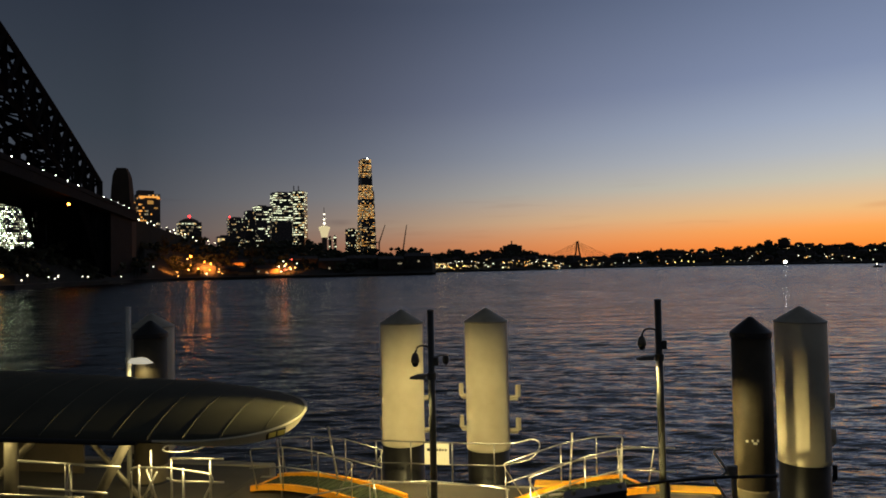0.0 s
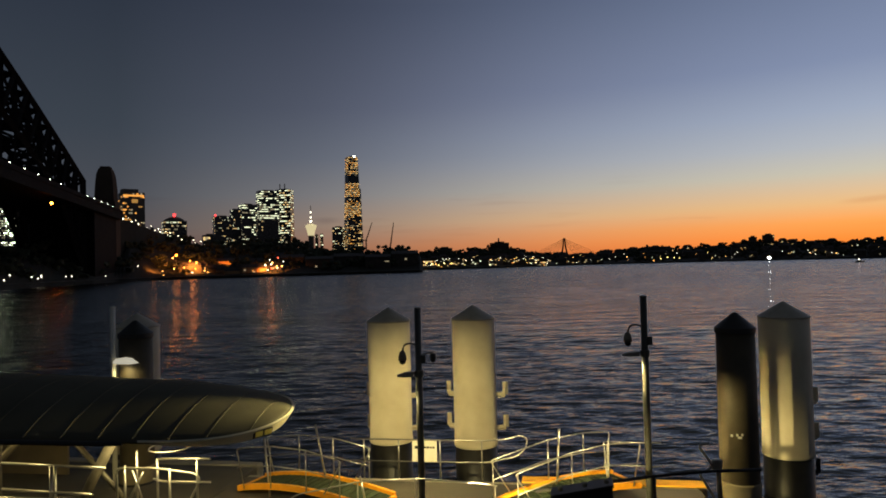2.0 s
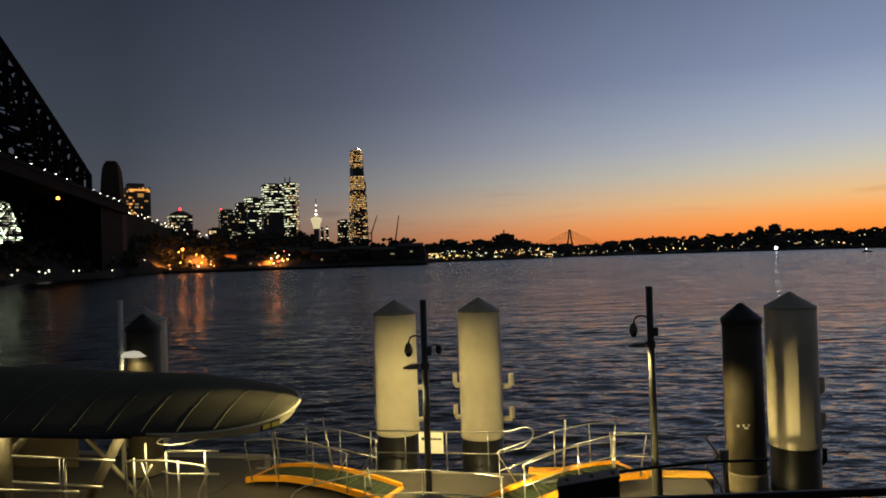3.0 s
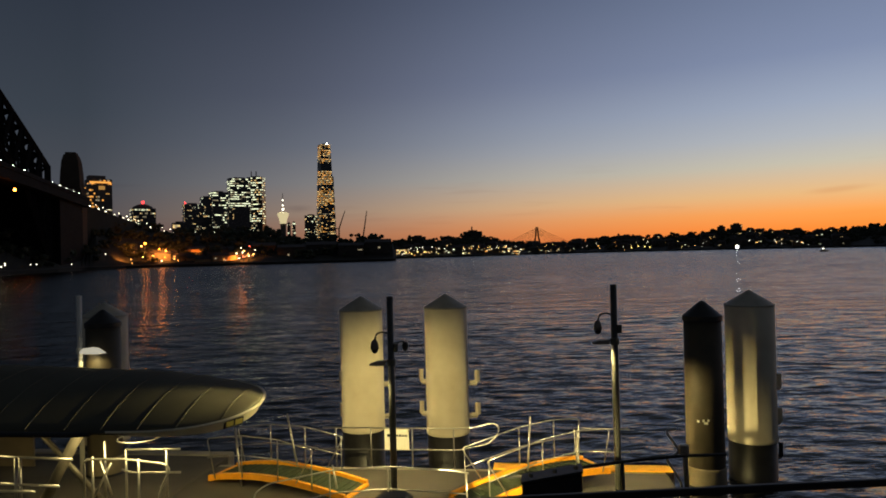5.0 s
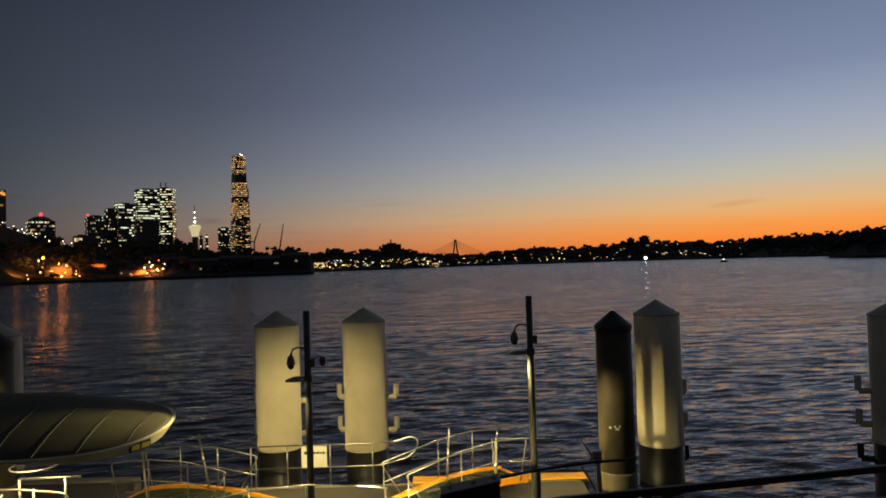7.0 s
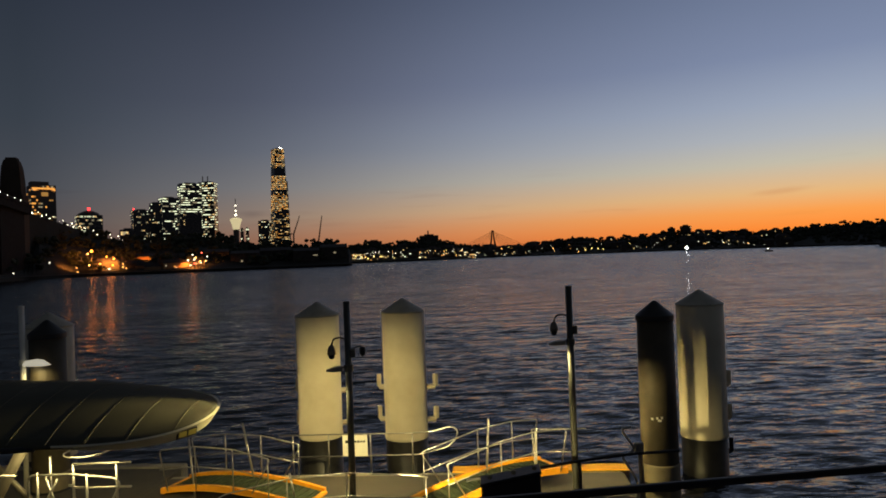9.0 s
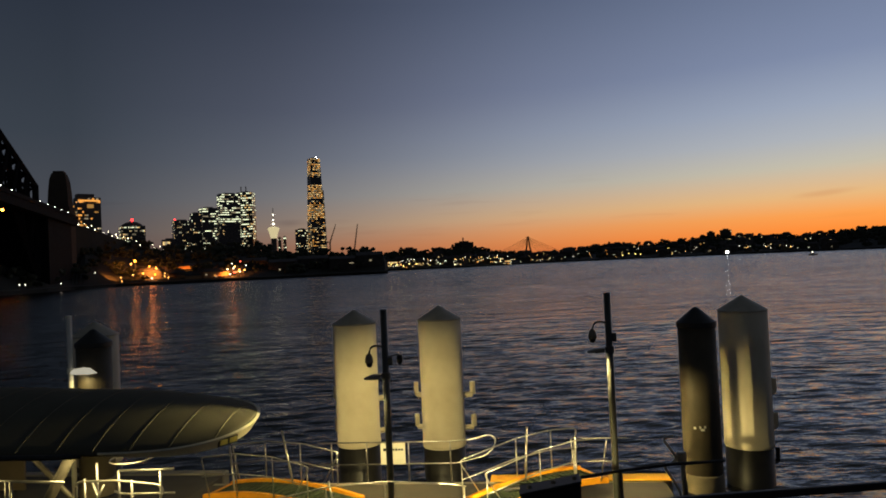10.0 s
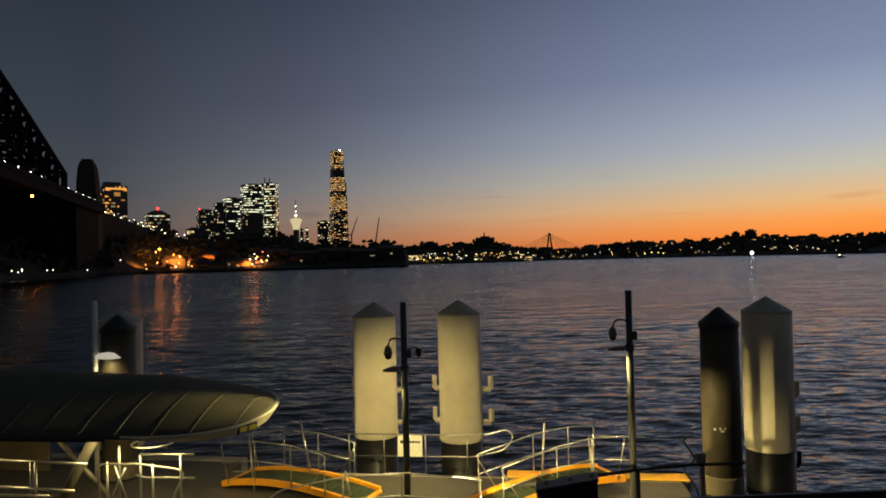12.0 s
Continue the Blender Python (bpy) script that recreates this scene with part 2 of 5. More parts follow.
LEAF = mat("dark_evergreen_foliage", (0.035, 0.042, 0.02), 0.9, vary=0.45, scale=0.15, bscale=0.8)
TOWER_GLASS = mat("dark_tower_glass", (0.03, 0.035, 0.042), 0.25, vary=0.3, scale=0.05, bscale=0.5)
TOWER_STONE = mat("dim_tower_concrete", (0.12, 0.11, 0.10), 0.7, vary=0.25, scale=0.05, bscale=0.5)
HOUSE_WALL = mat("dim_house_render", (0.075, 0.064, 0.052), 0.85, vary=0.35, scale=0.3, bscale=3)
HOUSE_ROOF = mat("dark_tiled_roof", (0.05, 0.04, 0.035), 0.85, vary=0.3, scale=0.5, bscale=4)
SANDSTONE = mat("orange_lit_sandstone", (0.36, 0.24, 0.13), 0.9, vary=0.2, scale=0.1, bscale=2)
WARM = glow("warm_window_light", (1.0, 0.66, 0.26), 1.1)
AMBER = glow("amber_window_light", (1.0, 0.42, 0.08), 1.0)
COOL = glow("cool_office_light", (0.95, 1.0, 0.66), 1.25)
DIM = glow("dim_window_light", (0.9, 0.75, 0.45), 0.28)
WHITE_LAMP = glow("white_lamp_light", (1.0, 1.0, 0.82), 14)
ORANGE_LAMP = glow("orange_lamp_light", (1.0, 0.30, 0.03), 10)
RED_LAMP = glow("red_beacon_light", (1.0, 0.03, 0.03), 5)
FLOOD_GLASS = glow("flood_lens_light", (1.0, 0.85, 0.5), 6)


# ---------------------------------------------------------------- mesh helpers
def part(name, bm, material, parent=None, label="", smooth=False):
    me = bpy.data.meshes.new(name)
    bmesh.ops.recalc_face_normals(bm, faces=bm.faces[:])
    if smooth:
        for f in bm.faces:
            f.smooth = True
    bm.to_mesh(me)
    bm.free()
    me.materials.append(material)
    ob = new(name, me)
    if parent:
        ob.parent = parent
    if label:
        tagged(ob, label)
    return ob


def share(name, src, parent, m):
    ob = new(name, src.data)
    ob.parent = parent
    ob.matrix_basis = m
    return ob


def thing(name, label, category, m, group="", kind=""):
    ob = new(name)
    ob.empty_display_size = 0.2
    ob.matrix_basis = m
    return tagged(ob, label, category, group, kind)


def box(bm, c, s, bevel=0.0, m=None):
    r = bmesh.ops.create_cube(bm, size=1, matrix=(m or Matrix()) @ Matrix.Translation(c) @ Matrix.Diagonal((*s, 1)))
    if bevel:
        es = list({e for v in r["verts"] for e in v.link_edges})
        bmesh.ops.bevel(bm, geom=es, offset=bevel, segments=1, affect="EDGES")
    return bm


def boxm(c, s, bevel=0.0, m=None):
    return box(bmesh.new(), c, s, bevel, m)


def lathe(profile, n=32, bm=None, at=(0, 0, 0)):
    """Turn a profile of (radius, z) round the z axis through at."""
    bm = bm or bmesh.new()
    rings = []
    for r, z in profile:
        rings.append([bm.verts.new((at[0] + r * math.cos(2 * math.pi * i / n), at[1] + r * math.sin(2 * math.pi * i / n), at[2] + z)) for i in range(n)])
    for a, b in zip(rings, rings[1:]):
        for i in range(n):
            bm.faces.new((a[i], a[(i + 1) % n], b[(i + 1) % n], b[i]))
    bm.faces.new(rings[0][::-1])
    bm.faces.new(rings[-1])
    return bm


def rounded(pts, radius, steps=4):
    """A line through pts with its inner corners rounded."""
    pts = [Vector(p) for p in pts]
    out = [pts[0]]
    for a, b, c in zip(pts, pts[1:], pts[2:]):
        d1, d2 = min(radius, (a - b).length * 0.45), min(radius, (c - b).length * 0.45)
        p, q = b + (a - b).normalized() * d1, b + (c - b).normalized() * d2
        for i in range(steps + 1):
            t = i / steps
            out.append(p * (1 - t) ** 2 + b * 2 * t * (1 - t) + q * t ** 2)
    return out + [pts[-1]]


def tube(pts, r, n=8, bm=None):
    bm = bm or bmesh.new()
    pts = [Vector(p) for p in pts]
    rings = []
    for i, p in enumerate(pts):
        d = (pts[min(i + 1, len(pts) - 1)] - pts[max(i - 1, 0)]).normalized()
        side = d.cross(Vector((0, 0, 1)) if abs(d.z) < 0.95 else Vector((1, 0, 0))).normalized()
        up = side.cross(d)
        rr = r[i] if isinstance(r, (list, tuple)) else r
        rings.append([bm.verts.new(p + (side * math.cos(2 * math.pi * k / n) + up * math.sin(2 * math.pi * k / n)) * rr) for k in range(n)])
    for a, b in zip(rings, rings[1:]):
        for k in range(n):
            bm.faces.new((a[k], a[(k + 1) % n], b[(k + 1) % n], b[k]))
    bm.faces.new(rings[0][::-1])
    bm.faces.new(rings[-1])
    return bm


def polar(az, rng, z=0.0):
    return Vector((rng * math.sin(radians(az)), rng * math.cos(radians(az)), z))


def rise(el, rng):
    """Height of a point seen at that elevation and range from the eye."""
    return 6.0 + rng * math.tan(radians(el))


# the wharf lies turned by ten degrees: u along it, v away from the quay
WHARF = pose(0, 0, 0, 0, 0, -10)


def W(u, v, z=0.0):
    return WHARF @ Vector((u, v, z))


def Wm(u, v, z=0.0, turn=0.0):
    return WHARF @ pose(u, v, z, 0, 0, turn)


# ---------------------------------------------------------------- water
def build_water():
    """One sheet from the quay to the horizon, finer where it is nearer, with wind waves."""
    down = np.radians(np.concatenate([np.linspace(46, 27, 24)[:-1], np.linspace(27, 0.32, 760), [0.25, 0.18, 0.12, 0.09, 0.07]]))
    dist = 6.0 / np.tan(down)
    ang = np.radians(np.concatenate([np.linspace(-78, -50, 14)[:-1], np.linspace(-50, 50, 520), np.linspace(50, 78, 14)[1:]]))
    D, A = np.meshgrid(dist, ang, indexing="ij")
    X, Y = D * np.sin(A), D * np.cos(A)
    step = np.maximum(np.gradient(dist)[:, None], D * 0.0034)
    Zv = np.zeros_like(X)
    rng = np.random.default_rng(7)
    count = 72
    for k in range(count):
        lam = 0.17 * (13.0 ** (k / count)) * rng.uniform(0.92, 1.08)
        th = radians(rng.normal(78, 21))
        amp = WAVE * math.sqrt(2 / count) * lam / (2 * math.pi)
        fade = np.clip((lam / step - 2.2) / 3.0, 0, 1)
        ph = 2 * np.pi * (X * math.cos(th) + Y * math.sin(th)) / lam + rng.uniform(0, 6.28)
        ph = ph + 0.6 * np.sin(X * 0.11 + k) + 0.5 * np.sin(Y * 0.07 + 2 * k)
        Zv += fade * amp * (np.sin(ph) + 0.22 * np.cos(2 * ph))
    verts = np.stack([X, Y, Zv], -1).reshape(-1, 3)
    rows, cols = X.shape
    i = (np.arange(rows - 1)[:, None] * cols + np.arange(cols - 1)[None, :]).ravel()
    faces = np.stack([i, i + 1, i + cols + 1, i + cols], 1)
    me = bpy.data.meshes.new("water")
    me.vertices.add(len(verts))
    me.vertices.foreach_set("co", verts.ravel())
    me.loops.add(faces.size)
    me.loops.foreach_set("vertex_index", faces.ravel().astype(np.int32))
    me.polygons.add(len(faces))
    me.polygons.foreach_set("loop_start", (np.arange(len(faces)) * 4).astype(np.int32))
    me.polygons.foreach_set("use_smooth", np.ones(len(faces), dtype=bool))
    me.update(calc_edges=True)
    me.materials.append(WATER)
    tagged(new("water", me), "dark rippled harbour water reflecting the dusk sky", "water", kind="structure")
    bm = bmesh.new()
    vs = [bm.verts.new(p) for p in ((-1400, -900, -0.6), (1400, -900, -0.6), (1400, 380, -0.6), (-1400, 380, -0.6))]
    bm.faces.new(vs)
    tagged(part("water_bed", bm, WATER), "dark harbour water around the wharf", "water", kind="structure")


WAVE = 0.125
build_water()


# ---------------------------------------------------------------- far land
def polar_land(name, rows, label):
    """Land with a sea wall: rows of azimuth, range of the shore, range and elevation of the ridge."""
    bm = bmesh.new()
    azs = np.arange(rows[0][0], rows[-1][0] + 0.01, 0.25)
    strips = []
    for a in azs:
        r0, r1, e1 = (float(np.interp(a, [q[0] for q in rows], [q[k] for q in rows])) for k in (1, 2, 3))
        zt = rise(e1, r1) * (1 + 0.07 * noise.noise(Vector((a * 1.1, 3, r0 * 0.01))))
        wob = 4 * noise.noise(Vector((a * 0.8, 9, 1)))
        strips.append([bm.verts.new(p) for p in (polar(a, r0 + wob, -1), polar(a, r0 + wob + 0.5, 2.2), polar(a, r0 + 18, 2.6), polar(a, r0 + (r1 - r0) * 0.55, 2.6 + (zt - 2.6) * 0.6), polar(a, r1, zt), polar(a, r1 * 1.1 + 60, zt * 0.7), polar(a, r1 * 1.2 + 140, -1))])
    for s, t in zip(strips, strips[1:]):
        for k in range(len(s) - 1):
            bm.faces.new((s[k], t[k], t[k + 1], s[k + 1]))
    return tagged(part(name, bm, LAND), label, "land", kind="structure")


ROCKS = [(-50, 330, 420, 1.3), (-36, 340, 470, 1.2), (-33, 350, 470, 1.2), (-30, 420, 540, 1.9), (-27, 470, 600, 1.0), (-25.4, 520, 700, 1.4), (-24.6, 530, 700, 2.8), (-22.5, 560, 760, 2.6), (-19.5, 560, 760, 1.9), (-17, 560, 760, 1.9), (-15, 560, 760, 2.0), (-12, 560, 760, 1.8), (-10.5, 565, 740, 1.25), (-6, 575, 720, 1.15), (-3, 580, 700, 1.1), (-1.7, 585, 660, 0.85), (-1.4, 590, 650, -0.5)]
POINT = [(-6, 860, 1250, 0.6), (-1.5, 860, 1250, 0.75), (0, 860, 1250, 1.1), (1.5, 870, 1250, 0.85), (3.2, 870, 1250, 1.2), (4.6, 880, 1250, 1.15), (6, 900, 1280, 0.95), (8, 950, 1350, 0.5), (10, 1030, 1450, 0.35), (12, 1080, 1500, 0.4), (14.2, 1090, 1400, 0.6), (16, 1090, 1400, 0.72), (20.5, 1090, 1400, 0.7), (24.5, 1090, 1350, 0.95), (26, 1080, 1350, 1.0), (28, 1060, 1350, 0.82), (32, 1010, 1250, 0.72), (36, 950, 1150, 0.95), (39, 880, 1100, 1.05), (46, 850, 1100, 1.1), (60, 800, 1000, 1.0)]
NEARPOINT = [(38.7, 690, 700, -0.45), (39.2, 660, 720, 0.35), (40.5, 600, 700, 0.9), (43, 560, 680, 1.2), (50, 520, 660, 1.5), (60, 480, 640, 1.5)]
polar_land("headland_ground", ROCKS, "dark wooded headland behind a low sea wall")
polar_land("far_shore_ground", POINT, "low dark far shore with houses among trees")
polar_land("near_point_ground", NEARPOINT, "black unlit wooded point on the water")


def woods(name, rows, count, size, label, back=0.0, seed=1):
    rnd = random.Random(seed)
    base = bmesh.new()
    bmesh.ops.create_icosphere(base, subdivisions=1, radius=1)
    bv = np.array([v.co[:] for v in base.verts])
    bf = np.array([[v.index for v in f.verts] for f in base.faces])
    base.free()
    V, F, off = [], [], 0
    for _ in range(count):
        a = rnd.uniform(rows[0][0], rows[-1][0])
        r0, r1, e1 = (float(np.interp(a, [q[0] for q in rows], [q[k] for q in rows])) for k in (1, 2, 3))
        f = rnd.random() ** 0.6
        r = r0 + 20 + (r1 - r0 - 20) * f
        zt = rise(e1, r1)
        z = 2.6 + (zt - 2.6) * min(1, f * 1.05)
        p = polar(a, r, z)
        s = size * rnd.uniform(0.55, 1.25)
        tall = rnd.uniform(0.7, 1.3)
        for k in range(rnd.randint(7, 12)):
            c = np.array(p) + np.array([rnd.gauss(0, 0.5) * s, rnd.gauss(0, 0.5) * s, s * tall * rnd.uniform(0.15, 0.95)])
            jit = 1 + 0.35 * np.array([[rnd.uniform(-1, 1)] for _ in range(len(bv))])
            V.append(c + bv * jit * s * rnd.uniform(0.18, 0.42) * np.array([1, 1, 0.8]))
            F.append(bf + off)
            off += len(bv)
    me = bpy.data.meshes.new(name)
    me.from_pydata(np.concatenate(V).tolist(), [], np.concatenate(F).tolist())
    me.materials.append(LEAF)
    return tagged(new(name, me), label, "trees", kind="stuff")


woods("headland_trees", [q for q in ROCKS if q[0] < -2], 420, 6.5, "dark trees covering the headland slope", seed=3)
woods("far_shore_trees", POINT, 1500, 6.8, "dark trees along the far shore skyline", seed=4)
woods("near_point_trees", NEARPOINT, 240, 7, "black trees on the unlit point", seed=5)


# ---------------------------------------------------------------- towers of the city
def unit_pane():
    return boxm((0, 0, 0), (1, 1, 1))


PANES = {}


def pane(parent, material, x, y, z, w, h, turn=0.0, d=0.5, name="window"):
    if material.name not in PANES:
        bm = unit_pane()
        me = bpy.data.meshes.new("pane")
        bm.to_mesh(me)
        bm.free()
        me.materials.append(material)
        PANES[material.name] = me
    ob = new(name, PANES[material.name])
    ob.parent = parent
    ob.matrix_basis = pose(x, y, z, 0, 0, turn) @ Matrix.Diagonal((w, d, h, 1))
    return ob


def tower(label, az0, az1, rng, el_top, yaw, floors, cols, lights, material=TOWER_GLASS, depth=0.8, base=4.0, taper=0.0, seed=1, name="tower", low=0.0, profile=None, dots=1.0):
    """A tower block seen between two azimuths; lights: (share of lit panes, materials)."""
    rnd = random.Random(seed)
    mid = (az0 + az1) / 2
    width = rng * math.tan(radians(az1 - az0))
    c, s = math.cos(radians(yaw)), abs(math.sin(radians(yaw)))
    w = width / (c + depth * s)
    d = w * depth
    h = rise(el_top, rng) - base
    p = polar(mid, rng, base)
    t = thing(name, label, "building", pose(p.x, p.y, p.z, 0, 0, -mid + yaw), group="city towers")
    bm = boxm((0, 0, h / 2), (w, d, h))
    for v in bm.verts:
        if v.co.z > h / 2:
            v.co.x *= 1 - taper
            v.co.y *= 1 - taper
    part("wall", bm, material, t)
    bm = boxm((0, 0, h + 1.2), (w * 0.5 * (1 - taper), d * 0.5 * (1 - taper), 2.4))
    part("roof_plant", bm, material, t)
    share_lit, mats = lights
    fh = h * (1 - low) / floors
    for f in range(floors):
        z = h * low + (f + 0.55) * fh
        k = 1 - taper * z / h
        for face in (0, 1):
            span, off = (w, d / 2) if face == 0 else (d, w / 2)
            n = cols if face == 0 else max(2, round(cols * depth))
            run = rnd.random()
            for i in range(n):
                run = 0.62 * run + 0.38 * rnd.random() if rnd.random() < 0.8 else rnd.random()
                if run > (profile(z / h) if profile else share_lit):
                    continue
                x = (-0.5 + (i + 0.5) / n) * span * k * 0.96
                m = rnd.choice(mats)
                pw, ph = span / n * k * rnd.choice((0.7, 0.94, 1.0)), fh * rnd.uniform(0.32, 0.5)
                pw *= dots
                if face == 0:
                    pane(t, m, x, -off * k, z, pw, ph)
                else:
                    sx = -1 if yaw > 0 else 1
                    pane(t, m, sx * off * k, x, z, pw, ph, 90)
    return t, h, w, d


def beacon(parent, x, y, z, r, material, name="beacon"):
    bm = bmesh.new()
    bmesh.ops.create_icosphere(bm, subdivisions=1, radius=r, matrix=Matrix.Translation((x, y, z)))
    return part(name, bm, material, parent)


AMBER_DIM = glow("dim_amber_window_light", (1.0, 0.5, 0.12), 0.35)


def lit_floors(f):
    """Share of lit panes by height: plant floors dark, the middle floors and the crown bright."""
    return float(np.interp(f, (0.0, 0.08, 0.3, 0.46, 0.52, 0.6, 0.61, 0.64, 0.65, 0.76, 0.78, 0.83, 0.85, 0.95, 1.0), (0.35, 0.45, 0.36, 0.42, 0.8, 0.8, 0.3, 0.3, 0.75, 0.7, 0.16, 0.2, 0.55, 0.6, 0.45)))


def city():
    t, h, w, d = tower("tall tapering glass tower under construction with amber lit floors", -8.12, -6.40, 1640, 9.1, 22, 62, 9, (0.47, [WARM, AMBER, DIM, AMBER_DIM]), taper=0.40, depth=0.8, base=-1, seed=3, low=0.04, profile=lit_floors)
    beacon(t, 0.16 * w, 0, h + 2.5, 2.6, WHITE_LAMP)
    bm = tube([(0.52 * w, -d * 0.3, 0), (0.47 * w, -d * 0.3, h * 0.35), (0.40 * w, -d * 0.3, h * 0.72)], 2.0, 6)
    part("hoist_mast", bm, TOWER_STONE, t)
    for k in range(9):
        pane(t, DIM, 0.52 * w - 0.05 * w * k / 4, -d * 0.3 - 2, h * (0.06 + 0.07 * k), 2, 6)
    tower("low block with scattered lit windows beside the tall tower", -8.98, -7.95, 1600, 3.35, -14, 17, 11, (0.4, [COOL, WARM, DIM]), base=-1, seed=5, dots=0.6)
    t, h, w, d = tower("large glass office tower with bright pale green floors", -15.02, -13.2, 1500, 6.35, 14, 30, 9, (0.58, [COOL, COOL, DIM]), base=-1, seed=7, low=0.2, depth=0.5)
    t, h, w, d = tower("glass office tower with bright floors and roof masts", -13.5, -12.05, 1540, 6.45, -18, 31, 8, (0.5, [COOL, COOL, WARM, DIM]), base=-1, seed=8, low=0.12, depth=0.7)
    for x in (-0.3, 0.02):
        part("roof_mast", tube([(x * w, 0, h), (x * w, 0, h + 14)], 1.1, 6), TOWER_STONE, t)
    tower("mid-height office block with pale lit floors", -16.45, -14.95, 1480, 5.25, 16, 20, 8, (0.5, [COOL, DIM, COOL]), base=-1, seed=9, low=0.3)
    tower("stepped dark apartment tower with few lights", -17.1, -16.2, 1440, 4.85, 10, 22, 8, (0.32, [DIM, WARM, COOL]), base=-1, seed=10, dots=0.5)
    t, h, w, d = tower("dark apartment tower with scattered window lights", -18.42, -17.0, 1420, 4.3, 10, 22, 14, (0.33, [DIM, WARM, COOL]), base=-1, seed=11, dots=0.5)
    beacon(t, -0.46 * w, -d / 2, h + 2.0, 1.8, RED_LAMP)
    tower("dark tower rising in front of the offices", -15.1, -13.3, 1300, 4.0, 8, 18, 13, (0.2, [DIM, WARM]), base=-1, seed=12, dots=0.5)
    t, h, w, d = tower("square stone tower with a glowing orange crown", -25.19, -23.35, 1050, 6.1, 12, 20, 11, (0.36, [AMBER, DIM, AMBER_DIM]), material=TOWER_STONE, base=-1, seed=13, low=0.25)
    part("crown_light", boxm((0, -d / 2 - 0.5, h - 4.5), (w * 0.9, 0.8, 2.2)), AMBER, t, "glowing orange light band")
    part("crown_light", boxm((w * 0.05, -d / 2 - 0.5, h - 12), (w * 0.26, 0.8, 5)), AMBER_DIM, t, "dim amber lit recess")
    part("crown", boxm((-w * 0.1, 0, h + 2.5), (w * 0.7, d * 0.7, 5)), TOWER_STONE, t)
    t, h, w, d = tower("rounded office block with lit floors and a red roof sign", -22.18, -20.34, 1100, 3.95, 6, 13, 18, (0.5, [DIM, DIM, WARM, COOL]), base=-1, seed=14, low=0.2, dots=0.6)
    part("crown", lathe([(w * 0.46, 0), (w * 0.4, 3), (w * 0.22, 6), (w * 0.1, 7)], 20, at=(0, 0, h)), TOWER_STONE, t, "stepped round roof")
    part("roof_sign", boxm((0, -w * 0.1, h + 9.3), (3.2, 2.5, 3.6), 0.4), RED_LAMP, t, "glowing red roof sign")
    tower("low dark block with a lit top floor", -19.24, -18.07, 1200, 2.85, 5, 5, 6, (0.25, [DIM, WARM]), base=-1, seed=15)
    # lit round tower head with a spire
    p = polar(-10.7, 1750, -1)
    top = rise(3.55, 1750) + 1
    t = thing("observation_tower", "distant lit tower turret with a thin spire", "tower", pose(p.x, p.y, p.z, 0, 0, 10.7))
    part("shaft", lathe([(7, 0), (7, top - 16)], 16), TOWER_STONE, t)
    # the turret's own surface glows in place of floodlights
    part("turret", lathe([(7.5, top - 26), (10, top - 14), (14, top - 3), (14, top), (7, top + 3)], 20), glow("turret_self_glow", (1.0, 0.84, 0.46), 0.6), t, "golden turret glowing as if floodlit")
    part("spire", tube([(0, 0, top), (0, 0, top + 50)], 0.9, 6), TOWER_STONE, t)
    for k, (z, r) in enumerate(((10, 3.4), (20, 2.4), (33, 2.2))):
        beacon(t, 0, -2, top + z, r, glow("spire_light", (1, 0.93, 0.7), 3))
    for az, elb, n in ((-9.85, 1.9, 4), (-10.25, 1.85, 3)):
        tower("thin distant apartment block with lit edge", az - 0.13, az + 0.13, 1700, elb + 0.9, 6, n * 3, 2, (0.5, [WARM, COOL, DIM]), base=-1, seed=16 + n)
    # cranes
    for az, r, e0, e1, lean in ((-6.2, 1600, 2.2, 3.7, 0.35), (-4.25, 1400, 1.3, 3.65, 0.16)):
        p = polar(az, r, -1)
        z0, z1 = rise(e0, r) + 1, rise(e1, r) + 1
        t = thing("tower_crane", "distant luffing crane with raised thin jib", "crane", pose(p.x, p.y, p.z, 0, 0, -az), group="cranes")
        part("mast", tube([(0, 0, 0), (0, 0, z0)], 1.6, 4), TOWER_STONE, t)
        part("jib", tube([(0, 0, z0), ((z1 - z0) * lean, 0, z1)], [1.6, 0.8], 4), TOWER_STONE, t)
        part("cab", boxm((0, -1, z0), (4, 5, 4), 0.4), TOWER_STONE, t)
        part("counterweight", boxm((-6, 0, z0 + 1), (6, 3, 3), 0.3), TOWER_STONE, t)
    # cable-stayed bridge far up the harbour
    r = 3050
    p = polar(10.3, r, 0)
    t = thing("cable_stayed_bridge", "distant A-shaped bridge pylon with fanned cables", "bridge", pose(p.x, p.y, 0, 0, 0, -10.3))
    zt = rise(1.95, r)
    for sx in (-1, 1):
        part("pylon_leg", tube([(sx * 19, 0, 0), (sx * 5, 0, zt * 0.68), (sx * 2.5, 0, zt)], [5, 4, 3.2], 6), BRIDGE, t)
        for k in range(6):
            part("cable", tube([(sx * 2, 0, zt * (0.97 - 0.04 * k)), (sx * (150 - 20 * k), 0, 34)], 0.6, 4), BRIDGE, t)
    part("deck", boxm((0, 0, 32), (380, 26, 3)), BRIDGE, t)
    # bright highrise seen beneath the big bridge
    t, h, w, d = tower("highrise with dense bright white windows seen beneath the bridge", -38.5, -30.6, 900, 5.6, 8, 24, 62, (0.62, [glow("white_office_light", (0.86, 1.0, 0.66), 11.0), COOL, DIM]), base=4, seed=21, depth=0.3, low=0.3, dots=0.42)


